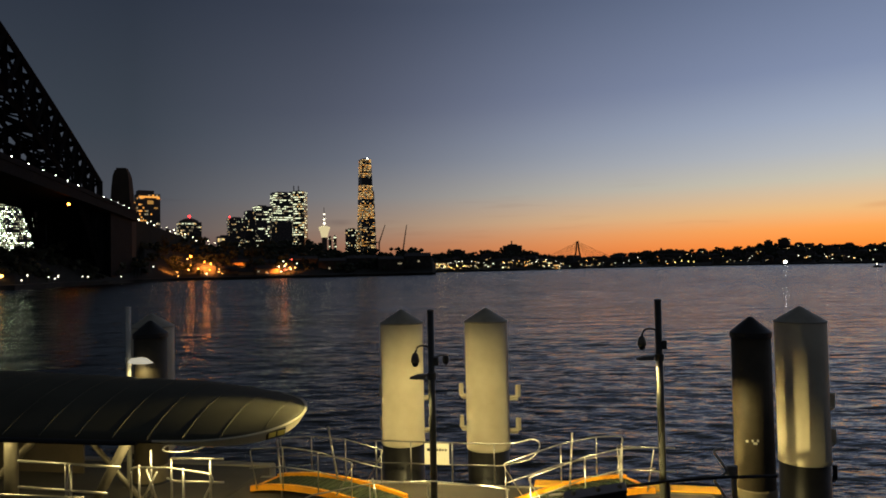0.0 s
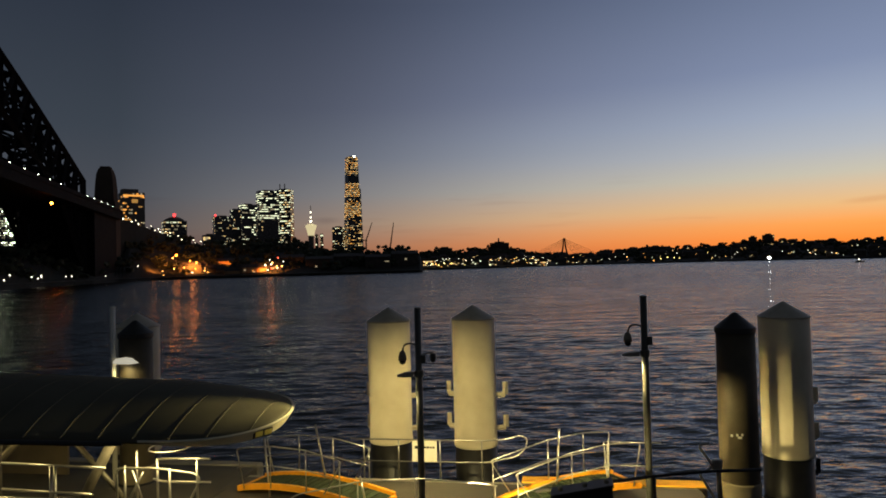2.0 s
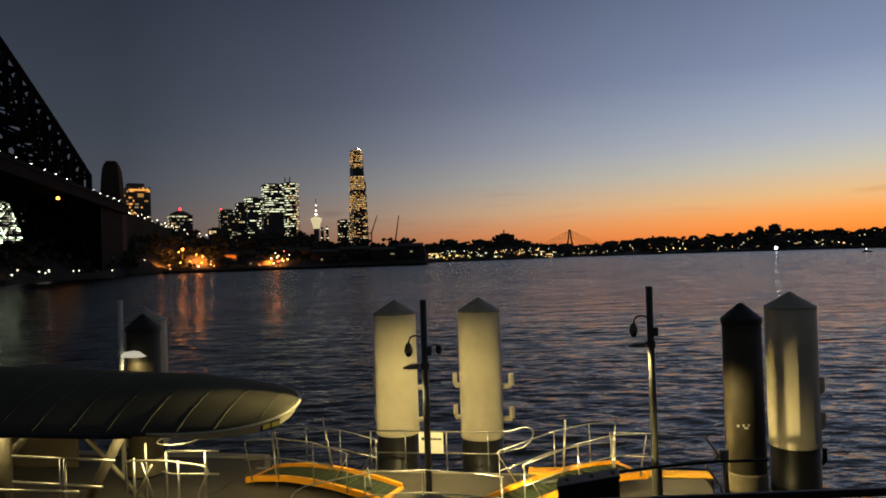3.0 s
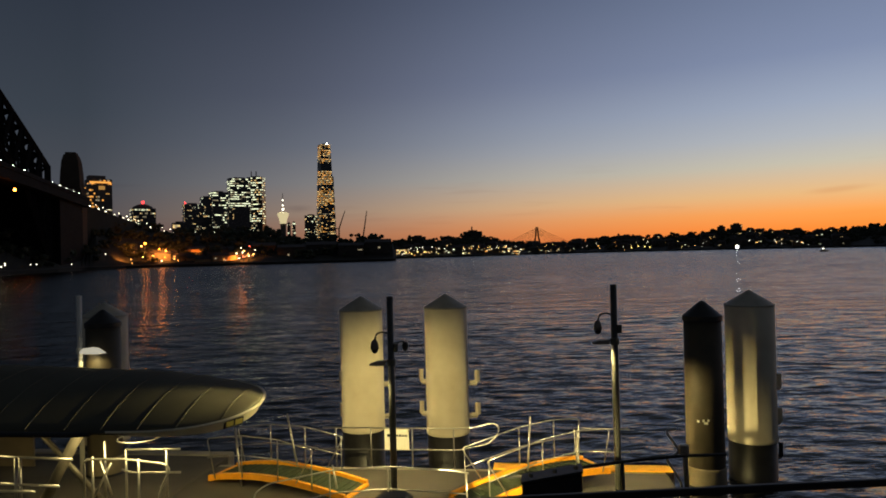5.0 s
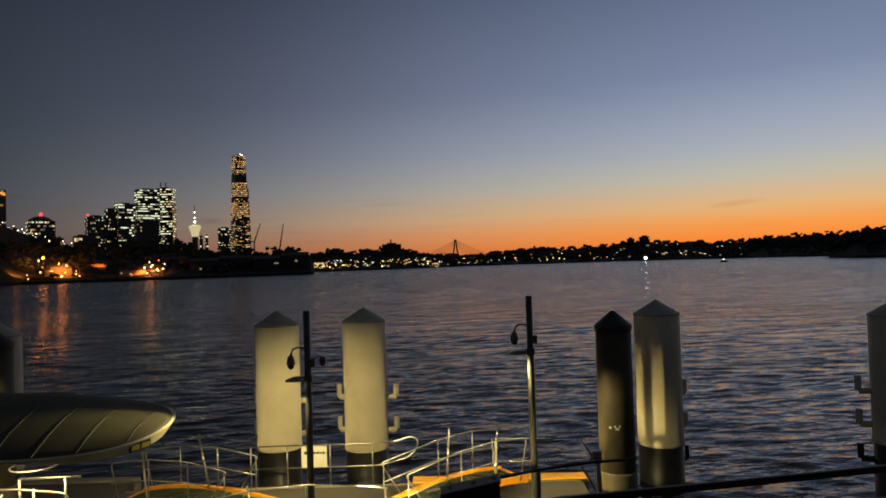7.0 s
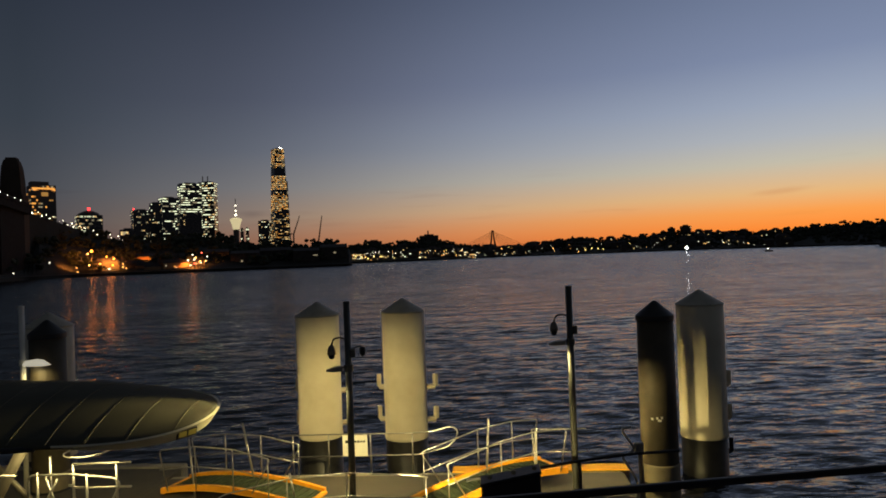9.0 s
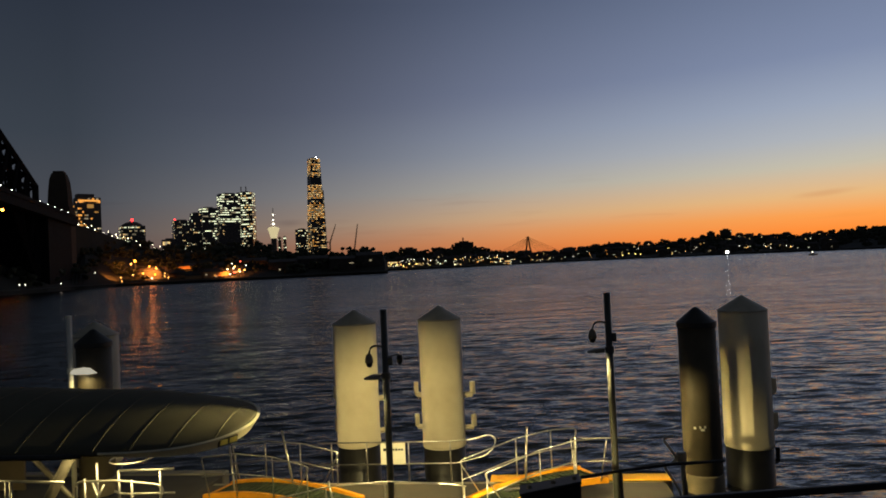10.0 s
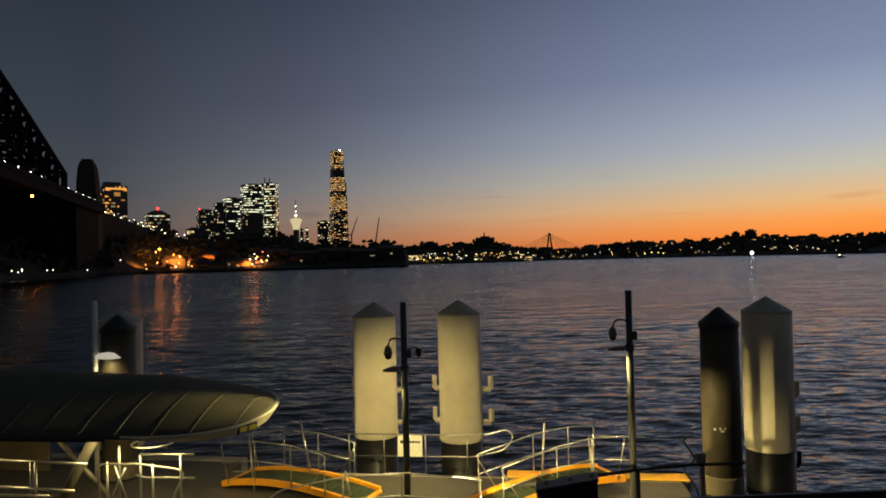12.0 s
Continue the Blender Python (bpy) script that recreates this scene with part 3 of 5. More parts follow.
city()
# near-black block added behind the truss so that its openings read dark
tower("added near-black block closing the gaps behind the bridge", -31.7, -26.6, 680, 4.3, 4, 9, 14, (0.04, [DIM, WARM]), base=0, seed=31, depth=0.3, name="backing_block", material=BRIDGE)
t, h, w, d = tower("dark flat-roofed block with a thin chimney on the far shore", 4.15, 5.75, 1240, 1.72, 6, 4, 9, (0.16, [DIM, WARM]), base=0, seed=41, depth=0.4, name="chimney_block", material=HOUSE_WALL)
part("chimney", tube([(0.02 * w - 2, 0, h), (0.02 * w - 2, 0, h + 9)], [1.5, 1.1], 8), HOUSE_WALL, t)
tower("small dark apartment block on the far skyline", 24.35, 24.95, 1340, 1.5, 8, 5, 4, (0.2, [DIM, WARM]), base=0, seed=42, name="apartment_block", material=HOUSE_WALL)
tower("dark apartment block on the far skyline", 25.3, 26.15, 1340, 1.62, -8, 6, 5, (0.2, [DIM, WARM]), base=0, seed=43, name="apartment_block", material=HOUSE_WALL)
for k, (a0, a1, e) in enumerate(((-1.5, -0.5, 0.42), (-0.45, 0.5, 0.3), (0.6, 1.9, 0.45), (2.1, 3.0, 0.3), (5.0, 6.3, 0.4), (6.5, 7.4, 0.32), (7.6, 8.8, 0.3))):
    tower("low waterfront building with bright windows along the far shore", a0, a1, 905 + 12 * k, e, (-6, 7)[k % 2], 3, 12, (0.62, [WARM, WARM, COOL, AMBER, DIM]), base=0, seed=60 + k, depth=0.3, name="waterfront_building", material=HOUSE_WALL)
tower("dark stepped block on the far shore", -0.3, 1.0, 1200, 1.4, 8, 4, 7, (0.24, [WARM, DIM]), base=0, seed=44, name="apartment_block", material=HOUSE_WALL)


# ---------------------------------------------------------------- steel arch bridge
def arch_bridge():
    ax, ay = 0.255, -0.967          # along the bridge, towards the near bank
    base = Vector((-246, 501, 0))
    t = thing("arch_bridge", "huge dark steel arch bridge with lit roadway", "bridge", Matrix.Translation(base))

    def at(k, off, z):
        return Vector((ax * k, ay * k, z)) + Vector((-0.967, -0.255, 0)) * off

    def top(k):
        return 49 + 81 * (1 - abs(1 - k / 330) ** 1.22)

    def low(k):
        return float(np.interp(k, (58, 70, 84, 107, 120, 134, 170, 206, 260, 330), (7, 13, 24, 46, 53, 58.5, 70, 80, 92, 100)))

    ks = [62 + 18 * i for i in range(25)]
    for off in (0, 30):
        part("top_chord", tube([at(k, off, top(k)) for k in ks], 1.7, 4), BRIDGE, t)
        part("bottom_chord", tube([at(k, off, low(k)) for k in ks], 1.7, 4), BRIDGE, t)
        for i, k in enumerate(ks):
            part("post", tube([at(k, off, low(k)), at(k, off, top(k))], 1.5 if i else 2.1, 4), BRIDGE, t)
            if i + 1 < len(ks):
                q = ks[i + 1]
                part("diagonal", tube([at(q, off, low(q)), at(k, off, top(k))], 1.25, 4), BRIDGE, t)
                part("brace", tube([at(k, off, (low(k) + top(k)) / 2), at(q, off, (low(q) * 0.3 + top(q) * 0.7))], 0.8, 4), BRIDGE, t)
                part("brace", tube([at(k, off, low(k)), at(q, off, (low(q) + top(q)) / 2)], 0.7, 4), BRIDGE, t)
            if low(k) > 54:
                part("hanger", tube([at(k, off, 50), at(k, off, low(k))], 0.6, 4), BRIDGE, t)
            elif low(k) < 46:
                part("spandrel_post", tube([at(k, off, low(k)), at(k, off, 48)], 1.6, 4), BRIDGE, t)
    for i, k in enumerate(ks):
        part("cross_beam", tube([at(k, 0, top(k)), at(k, 30, top(k))], 1.0, 4), BRIDGE, t)
        part("cross_beam", tube([at(k, 0, low(k)), at(k, 30, low(k))], 0.9, 4), BRIDGE, t)
        mid = (low(k) + top(k)) / 2
        for za, zb in ((low(k), mid), (mid, low(k)), (mid, top(k)), (top(k), mid)):
            part("sway_brace", tube([at(k, 0, za), at(k, 30, zb)], 0.8, 4), BRIDGE, t)
        if i + 1 < len(ks):
            q = ks[i + 1]
            part("lateral", tube([at(k, 0, top(k)), at(q, 30, top(q))], 0.6, 4), BRIDGE, t)
            part("lateral", tube([at(k, 30, top(k)), at(q, 0, top(q))], 0.6, 4), BRIDGE, t)
    turn = math.degrees(math.atan2(ay, ax))
    bm = boxm((263, 15, 49.5), (574, 46, 5), m=Matrix.Rotation(radians(turn), 4, "Z") @ Matrix.Diagonal((1, -1, 1, 1)))
    part("deck", bm, BRIDGE, t)
    bm = boxm((263, -8.2, 53), (574, 0.6, 2.4), m=Matrix.Rotation(radians(turn), 4, "Z") @ Matrix.Diagonal((1, -1, 1, 1)))
    part("parapet", bm, BRIDGE, t)
    for i in range(13):
        if i in (5, 6):
            continue
        k = 0 + 19.5 * i
        post = part("lamp_post", tube([at(k, -6, 51), at(k, -6, 55.2)], 0.25, 6), BRIDGE, t)
        bm = bmesh.new()
        bmesh.ops.create_icosphere(bm, subdivisions=1, radius=0.42, matrix=Matrix.Translation(at(k, -6, 55.2)))
        part("lamp_head", bm, WHITE_LAMP, post, "bright white roadway lamp")
    bm = bmesh.new()
    bmesh.ops.create_icosphere(bm, subdivisions=1, radius=0.7, matrix=Matrix.Translation(at(163, -8.4, 42.5)))
    part("navigation_light", bm, glow("navigation_lamp_light", (1.0, 0.22, 0.02), 40), t, "orange navigation light")
    # abutment and tower of granite at the far bank
    for off in (6.0, 58):
        m = Matrix.Translation(at(-38, off, 0)) @ Matrix.Rotation(radians(turn), 4, "Z")
        bm = boxm((0, 0, 29), (20, 16, 66), m=m)
        p = part("abutment", bm, GRANITE, t)
        bm = bmesh.new()
        secs = [(52, 19, 15), (74, 16.5, 13), (83, 14.5, 11.5), (86, 13, 10), (88.2, 11.5, 8.6), (88.21, 10, 7.4), (90.0, 9.6, 7)]
        rings = []
        for z, sx, sy in secs:
            rings.append([bm.verts.new(m @ Vector((a * sx / 2, b * sy / 2, z))) for a, b in ((-1, -1), (1, -1), (1, 1), (-1, 1))])
        for a, b in zip(rings, rings[1:]):
            for i in range(4):
                bm.faces.new((a[i], a[(i + 1) % 4], b[(i + 1) % 4], b[i]))
        bm.faces.new(rings[-1])
        part("pylon_tower", bm, GRANITE, t, "tapering granite tower")
    # solid bearing block behind the arch end, in near-black steel colour to keep it dark
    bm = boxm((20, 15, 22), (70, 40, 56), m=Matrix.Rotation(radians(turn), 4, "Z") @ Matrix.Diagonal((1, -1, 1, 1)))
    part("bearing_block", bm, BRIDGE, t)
    # approach ramp beyond the tower
    v = thing("approach_viaduct", "dark sloping bridge approach lined with lamps", "viaduct", Matrix.Translation((0, 0, 0)))
    pts = [(-25.6, 620, 4.35), (-24, 660, 3.75), (-22.3, 720, 3.05), (-20.6, 800, 2.4), (-18.6, 900, 1.9)]
    bm = bmesh.new()
    rows = []
    for az, r, e in pts:
        z = rise(e, r)
        rows.append([bm.verts.new(polar(az, r, 0)), bm.verts.new(polar(az, r, z)), bm.verts.new(polar(az, r + 26, z)), bm.verts.new(polar(az, r + 26, 0))])
    for a, b in zip(rows, rows[1:]):
        for i in range(3):
            bm.faces.new((a[i], b[i], b[i + 1], a[i + 1]))
    part("roadway", bm, LAND, v)
    rnd = random.Random(5)
    for i in range(26):
        az = -25.3 + 6.4 * (i / 25) ** 1.0 + rnd.uniform(-0.1, 0.1)
        r = float(np.interp(az, [p[0] for p in pts], [p[1] for p in pts])) + rnd.uniform(0, 20)
        e = float(np.interp(az, [p[0] for p in pts], [p[2] for p in pts])) + (0.28 if i % 2 else 0.08)
        p = polar(az, r, rise(e, r))
        post = part("lamp_post", tube([p - Vector((0, 0, 6)), p], 0.3, 5), BRIDGE, v)
        bm = bmesh.new()
        bmesh.ops.create_icosphere(bm, subdivisions=1, radius=0.3 + 0.28 * rnd.random(), matrix=Matrix.Translation(p))
        part("lamp_head", bm, glow("roadway_lamp_light", (1.0, 0.9, 0.6), 8), post)


arch_bridge()


# ---------------------------------------------------------------- shore lamps, houses, boats
def street_lamp(az, rng, el, r, material, label, group):
    p = polar(az, rng)
    z = rise(el, rng)
    g = max(0.5, z - 9)
    t = thing("street_lamp", label, "street lamp", pose(p.x, p.y, g, 0, 0, -az), group=group)
    part("pole", tube([(0, 0, 0), (0, 0, z - g)], 0.2, 6), POLE_PAINT, t)
    bm = bmesh.new()
    bmesh.ops.create_icosphere(bm, subdivisions=2, radius=r, matrix=Matrix.Translation((0, -0.3, z - g)))
    part("lamp_head", bm, material, t)
    return t


LAMP_O2 = glow("small_orange_lamp_light", (1.0, 0.45, 0.10), 8)
LAMP_W2 = glow("small_white_lamp_light", (1.0, 0.92, 0.68), 4.0)
LAMP_R2 = glow("small_red_lamp_light", (1.0, 0.12, 0.06), 6)
LAMP_Y2 = glow("yellow_flood_light", (1.0, 0.75, 0.2), 3.0)


def shore():
    street_lamp(-21.15, 620, 1.3, 0.9, ORANGE_LAMP, "bright orange sodium street lamp on the shore", "shore lamps")
    for az, e in ((-20.3, 0.72), (-20.0, 0.62), (-19.7, 0.75), (-20.15, 0.85)):
        street_lamp(az, 600, e, 0.5, ORANGE_LAMP, "orange sodium street lamp on the shore", "shore lamps")
    rnd = random.Random(11)
    for i in range(34):
        az = rnd.uniform(-24.5, -16.8)
        street_lamp(az, rnd.uniform(575, 640), rnd.uniform(-0.1, 1.15) if rnd.random() < 0.4 else rnd.uniform(-0.25, 0.25), rnd.uniform(0.3, 0.6), rnd.choice([LAMP_O2, LAMP_O2, LAMP_W2]), "small shore lamp among dark trees", "shore lamps")
    for i in range(12):
        az = rnd.uniform(-36, -25)
        street_lamp(az, float(np.interp(az, [q[0] for q in ROCKS], [q[1] for q in ROCKS])) + 8, rnd.uniform(-0.3, 0.1), 0.32, LAMP_W2, "small white lamp on the sea wall", "shore lamps")
    for i in range(12):
        street_lamp(rnd.uniform(-14.6, -12.9), 575, rnd.uniform(-0.2, 1.0), rnd.uniform(0.35, 0.65), rnd.choice([LAMP_W2, LAMP_R2, LAMP_O2, LAMP_W2]), "small bright lamp on the ferry pier", "shore lamps")
    for az, e in ((-36, 0.1), (-35.2, 0.0), (-34.4, 0.15), (-33.8, 0.05)):
        street_lamp(az, 380, e, 0.8, LAMP_O2, "orange lamp beneath the bridge", "shore lamps")
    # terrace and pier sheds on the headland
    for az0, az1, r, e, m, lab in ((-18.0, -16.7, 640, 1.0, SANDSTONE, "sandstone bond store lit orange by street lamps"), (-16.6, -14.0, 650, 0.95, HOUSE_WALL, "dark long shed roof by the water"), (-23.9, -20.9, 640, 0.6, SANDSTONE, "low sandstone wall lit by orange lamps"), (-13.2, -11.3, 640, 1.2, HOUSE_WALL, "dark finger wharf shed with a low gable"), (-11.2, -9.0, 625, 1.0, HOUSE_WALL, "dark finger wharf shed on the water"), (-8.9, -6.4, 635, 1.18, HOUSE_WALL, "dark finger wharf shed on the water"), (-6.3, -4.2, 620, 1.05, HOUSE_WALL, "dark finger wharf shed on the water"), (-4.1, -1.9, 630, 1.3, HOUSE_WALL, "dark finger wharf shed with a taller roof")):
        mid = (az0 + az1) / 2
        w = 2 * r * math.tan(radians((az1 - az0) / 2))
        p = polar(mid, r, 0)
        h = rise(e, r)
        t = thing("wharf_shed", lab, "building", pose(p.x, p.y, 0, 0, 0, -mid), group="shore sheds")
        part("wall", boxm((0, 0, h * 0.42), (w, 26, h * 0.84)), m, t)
        bm = bmesh.new()
        a = [bm.verts.new(q) for q in ((-w / 2, -14, h * 0.84), (w / 2, -14, h * 0.84), (w / 2, 0, h), (-w / 2, 0, h), (-w / 2, 14, h * 0.84), (w / 2, 14, h * 0.84))]
        for f in ((0, 1, 2, 3), (3, 2, 5, 4), (0, 3, 4), (1, 5, 2), (0, 4, 5, 1)):
            bm.faces.new([a[i] for i in f])
        part("roof", bm, HOUSE_ROOF, t)
        for i in range(int(w / 9)):
            if rnd.random() < 0.22:
                pane(t, rnd.choice([WARM, DIM, DIM]), rnd.uniform(-w / 2, w / 2) * 0.95, -13.1, rnd.uniform(0.25, 0.7) * h, rnd.uniform(1, 4), rnd.uniform(0.8, 1.6), d=0.3)
    # old terraces on the headland, lit by the street lamps
    for i in range(26):
        az = rnd.uniform(-24.6, -12.5)
        r = rnd.uniform(585, 690)
        f = (r - 580) / 110
        z = 3 + f * 9
        p = polar(az, r, z)
        w, d, h = rnd.uniform(9, 22), rnd.uniform(8, 12), rnd.uniform(4, 9)
        t = thing("house", rnd.choice(["old sandstone terrace lit by orange lamps", "dim brick store near the sea wall"]), "house", pose(p.x, p.y, p.z - 2, 0, 0, -az + rnd.uniform(-30, 30)), group="headland houses")
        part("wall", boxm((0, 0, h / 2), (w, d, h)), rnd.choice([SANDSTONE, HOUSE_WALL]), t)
        bm = bmesh.new()
        a = [bm.verts.new(q) for q in ((-w * 0.53, -d * 0.56, h), (w * 0.53, -d * 0.56, h), (w * 0.53, d * 0.56, h), (-w * 0.53, d * 0.56, h), (-w * 0.35, 0, h + 3), (w * 0.35, 0, h + 3))]
        for q in ((0, 1, 5, 4), (1, 2, 5), (2, 3, 4, 5), (3, 0, 4), (0, 3, 2, 1)):
            bm.faces.new([a[k] for k in q])
        part("roof", bm, HOUSE_ROOF, t)
        part("chimney", boxm((w * 0.2, 0, h + 2.6), (1.2, 1.2, 2.6)), HOUSE_ROOF, t)
        for k in range(rnd.randint(0, 3)):
            pane(t, rnd.choice([WARM, DIM, DIM, AMBER]), rnd.uniform(-0.42, 0.42) * w, -d / 2, rnd.uniform(0.25, 0.8) * h, rnd.uniform(0.8, 1.8), rnd.uniform(0.8, 1.5), d=0.3)
    # houses on the far shore
    for i in range(118):
        az = rnd.uniform(-1.6, 33)
        dense = az < 9
        r0, r1, e1 = (float(np.interp(az, [q[0] for q in POINT], [q[k] for q in POINT])) for k in (1, 2, 3))
        f = rnd.random() * (0.45 if dense else 0.9)
        r = r0 + 12 + (r1 - r0) * f * 0.8
        z = 2.4 + (rise(e1, r1) - 2.4) * min(1, f)
        p = polar(az, r, z)
        w, d, h = rnd.uniform(9, 18), rnd.uniform(8, 12), rnd.uniform(5, 10)
        t = thing("house", rnd.choice(["dim rendered house with lit windows among trees", "brick house with a tiled roof and warm windows", "dark waterfront house with a few lights on"]), "house", pose(p.x, p.y, p.z - 1, 0, 0, -az + rnd.uniform(-25, 25)), group="far shore houses")
        part("wall", boxm((0, 0, h / 2), (w, d, h)), HOUSE_WALL, t)
        bm = bmesh.new()
        a = [bm.verts.new(q) for q in ((-w * 0.55, -d * 0.56, h), (w * 0.55, -d * 0.56, h), (w * 0.55, d * 0.56, h), (-w * 0.55, d * 0.56, h), (-w * 0.3, 0, h + 3), (w * 0.3, 0, h + 3))]
        for q in ((0, 1, 5, 4), (1, 2, 5), (2, 3, 4, 5), (3, 0, 4), (0, 3, 2, 1)):
            bm.faces.new([a[i] for i in q])
        part("roof", bm, HOUSE_ROOF, t)
        for k in range(rnd.randint(1, 5) if dense else rnd.randint(0, 3)):
            pane(t, rnd.choice([WARM, WARM, COOL, DIM, AMBER]), rnd.uniform(-0.42, 0.42) * w, -d / 2, rnd.uniform(0.25, 0.8) * h, rnd.uniform(0.9, 2.6 if dense else 1.7), rnd.uniform(0.7, 1.3), d=0.3)
    for i in range(110):
        az = rnd.choice([rnd.uniform(-1.4, 2.6), rnd.uniform(4, 9), rnd.uniform(6, 31), rnd.uniform(6, 31)])
        r0 = float(np.interp(az, [q[0] for q in POINT], [q[1] for q in POINT]))
        street_lamp(az, r0 + rnd.uniform(4, 60), rnd.uniform(-0.1, 0.5), rnd.uniform(0.25, 0.5), rnd.choice([LAMP_W2, LAMP_W2, LAMP_O2, LAMP_Y2]), "small lamp on the far shore", "far shore lamps")
    for az in (-1.2, -0.7, -0.2, 0.3, 0.9, 17.9, 18.4, 18.9, 19.3):
        street_lamp(az, float(np.interp(az, [q[0] for q in POINT], [q[1] for q in POINT])) + 15, rnd.uniform(-0.05, 0.2), 0.8, LAMP_Y2, "yellow floodlight over a waterfront terrace", "far shore lamps")
    # ferry with a bright searchlight
    p = polar(25.75, 980)
    t = thing("ferry", "far ferry with a dazzling white headlight", "boat", pose(p.x, p.y, 0, 0, 0, -25))
    bm = boxm((0, 0, 1.4), (9, 24, 2.8), 0.6)
    for v in bm.verts:
        if v.co.y < -8:
            v.co.x *= 0.35
    part("hull", bm, HOUSE_WALL, t)
    part("cabin", boxm((0, 2, 4.0), (7, 14, 2.4), 0.4), HOUSE_WALL, t)
    beacon(t, 0, -9, 4.2, 1.9, glow("search_light", (1, 1, 0.95), 14), "headlight")
    p = polar(31.6, 560)
    t = thing("small_boat", "small dark motor boat with one white light", "boat", pose(p.x, p.y, 0, 0, 0, 60))
    bm = boxm((0, 0, 0.5), (2.2, 6, 1.0), 0.2)
    for v in bm.verts:
        if v.co.y < -2:
            v.co.x *= 0.3
    part("hull", bm, HOUSE_WALL, t)
    part("cabin", boxm((0, 0.4, 1.4), (1.6, 2.2, 0.9), 0.15), HOUSE_WALL, t)
    beacon(t, 0, 0.4, 2.2, 0.45, LAMP_W2, "mast_light")



shore()
SODIUM = (1.0, 0.30, 0.045)
for az, r, z, e in ((-21.15, 615, 17, 2600), (-20.0, 590, 11, 2000), (-17.4, 612, 7, 1800), (-22.8, 590, 8, 700), (-14.0, 585, 7, 1500)):
    lamp("shore_lamp", "POINT", Matrix.Translation(polar(az, r, z)), e * 0.7, SODIUM, 2.5)
    lamp("street_lamp_light", "SPOT", look(tuple(polar(az, r - 4, z + 3)), tuple(polar(az, r + 10, z - 10))), e * 28, SODIUM, 1.0, 130, 0.6)


# ---------------------------------------------------------------- wharf: pontoon
def pontoon():
    t = thing("pontoon", "grey floating ferry pontoon with pale concrete edge", "pontoon", WHARF)
    part("deck", boxm((-2.6, 14.4, 0.35), (11.2, 4.2, 0.7), 0.03), DECK, t)
    part("deck", boxm((-12.6, 14.8, 0.36), (8.79, 5.0, 0.72), 0.03), DECK, t)
    part("edge_beam", boxm((-12.6, 17.5, 0.42), (8.8, 0.38, 0.64), 0.04), CONCRETE, t)
    part("edge_beam", boxm((-2.6, 16.65, 0.36), (11.2, 0.28, 0.6), 0.04), CONCRETE, t)
    part("edge_beam", boxm((1.05, 16.94, 0.42), (4.3, 0.28, 0.54), 0.03), CONCRETE, t)
    part("edge_strip", boxm((1.05, 16.84, 0.712), (4.3, 0.46, 0.03), 0.006), YELLOW, t, "bright yellow painted edge strip")


pontoon()


# ---------------------------------------------------------------- piles
def white_pile(x, y, hooks, zb=0.88, z0=-2.5, label="", up=0.05):
    t = thing("mooring_pile", label, "pile", pose(x, y, 0), group="white mooring piles")
    part("sleeve", lathe([(0.60, zb), (0.612, zb + 0.02), (0.612, zb + 0.1), (0.60, zb + 0.12), (0.60, 4.36 + up), (0.585, 4.38 + up)], 48), WHITE_SLEEVE, t, "off-white tubular sleeve", True)
    part("base", lathe([(0.585, z0), (0.585, zb - 0.005)], 40), BLACK_SLEEVE, t, "black tarred base", True)
    part("cap", lathe([(0.62, 4.385 + up), (0.62, 4.41 + up), (0.60, 4.42 + up), (0.04, 4.77 + up), (0.005, 4.785 + up)], 40), GREY_CAP, t, "grey conical cap")
    for a, z in hooks:
        m = pose(0, 0, z, 0, 0, a)
        bm = tube(rounded([(0.57, 0, 0), (0.86, 0, 0), (0.86, 0, 0.36)], 0.02, 1), 0.075, 4)
        bmesh.ops.transform(bm, matrix=m, verts=bm.verts[:])
        part("bracket", bm, WHITE_SLEEVE if z > zb else BLACK_SLEEVE, t, "upturned fender bracket")
    return t


def dark_pile(x, y, label, marks=False):
    t = thing("guide_pile", label, "pile", pose(x, y, 0), group="dark guide piles")
    part("shaft", lathe([(0.41, -2.5), (0.41, 1.3), (0.405, 2.2), (0.40, 4.40)], 40), DARK_PILE, t, "", True)
    part("cap", lathe([(0.425, 4.36), (0.425, 4.47), (0.40, 4.49), (0.06, 4.78), (0.01, 4.80)], 40), BLACK_PAINT, t, "black conical cap")
    part("foot_sleeve", lathe([(0.425, -2.5), (0.425, 1.12), (0.415, 1.16)], 40), PALE_FOOT, t, "pale worn foot sleeve", True)
    part("collar", lathe([(0.47, 0.62), (0.47, 0.72), (0.43, 0.76)], 32), BLACK_PAINT, t)
    if marks:
        for k, (dx, dz, w) in enumerate(((-0.16, 0, 0.05), (-0.05, 0.02, 0.04), (0.0, -0.03, 0.08), (0.05, 0.03, 0.04))):
            a = radians(-110) + dx / 0.41
            part("stencil_bar", boxm((0, 0, 0), (w, 0.006, 0.05), m=pose(0.412 * math.cos(a), 0.412 * math.sin(a), 2.2 + dz, 0, 0, math.degrees(a) + 90)), SIGN_WHITE, t)
    return t


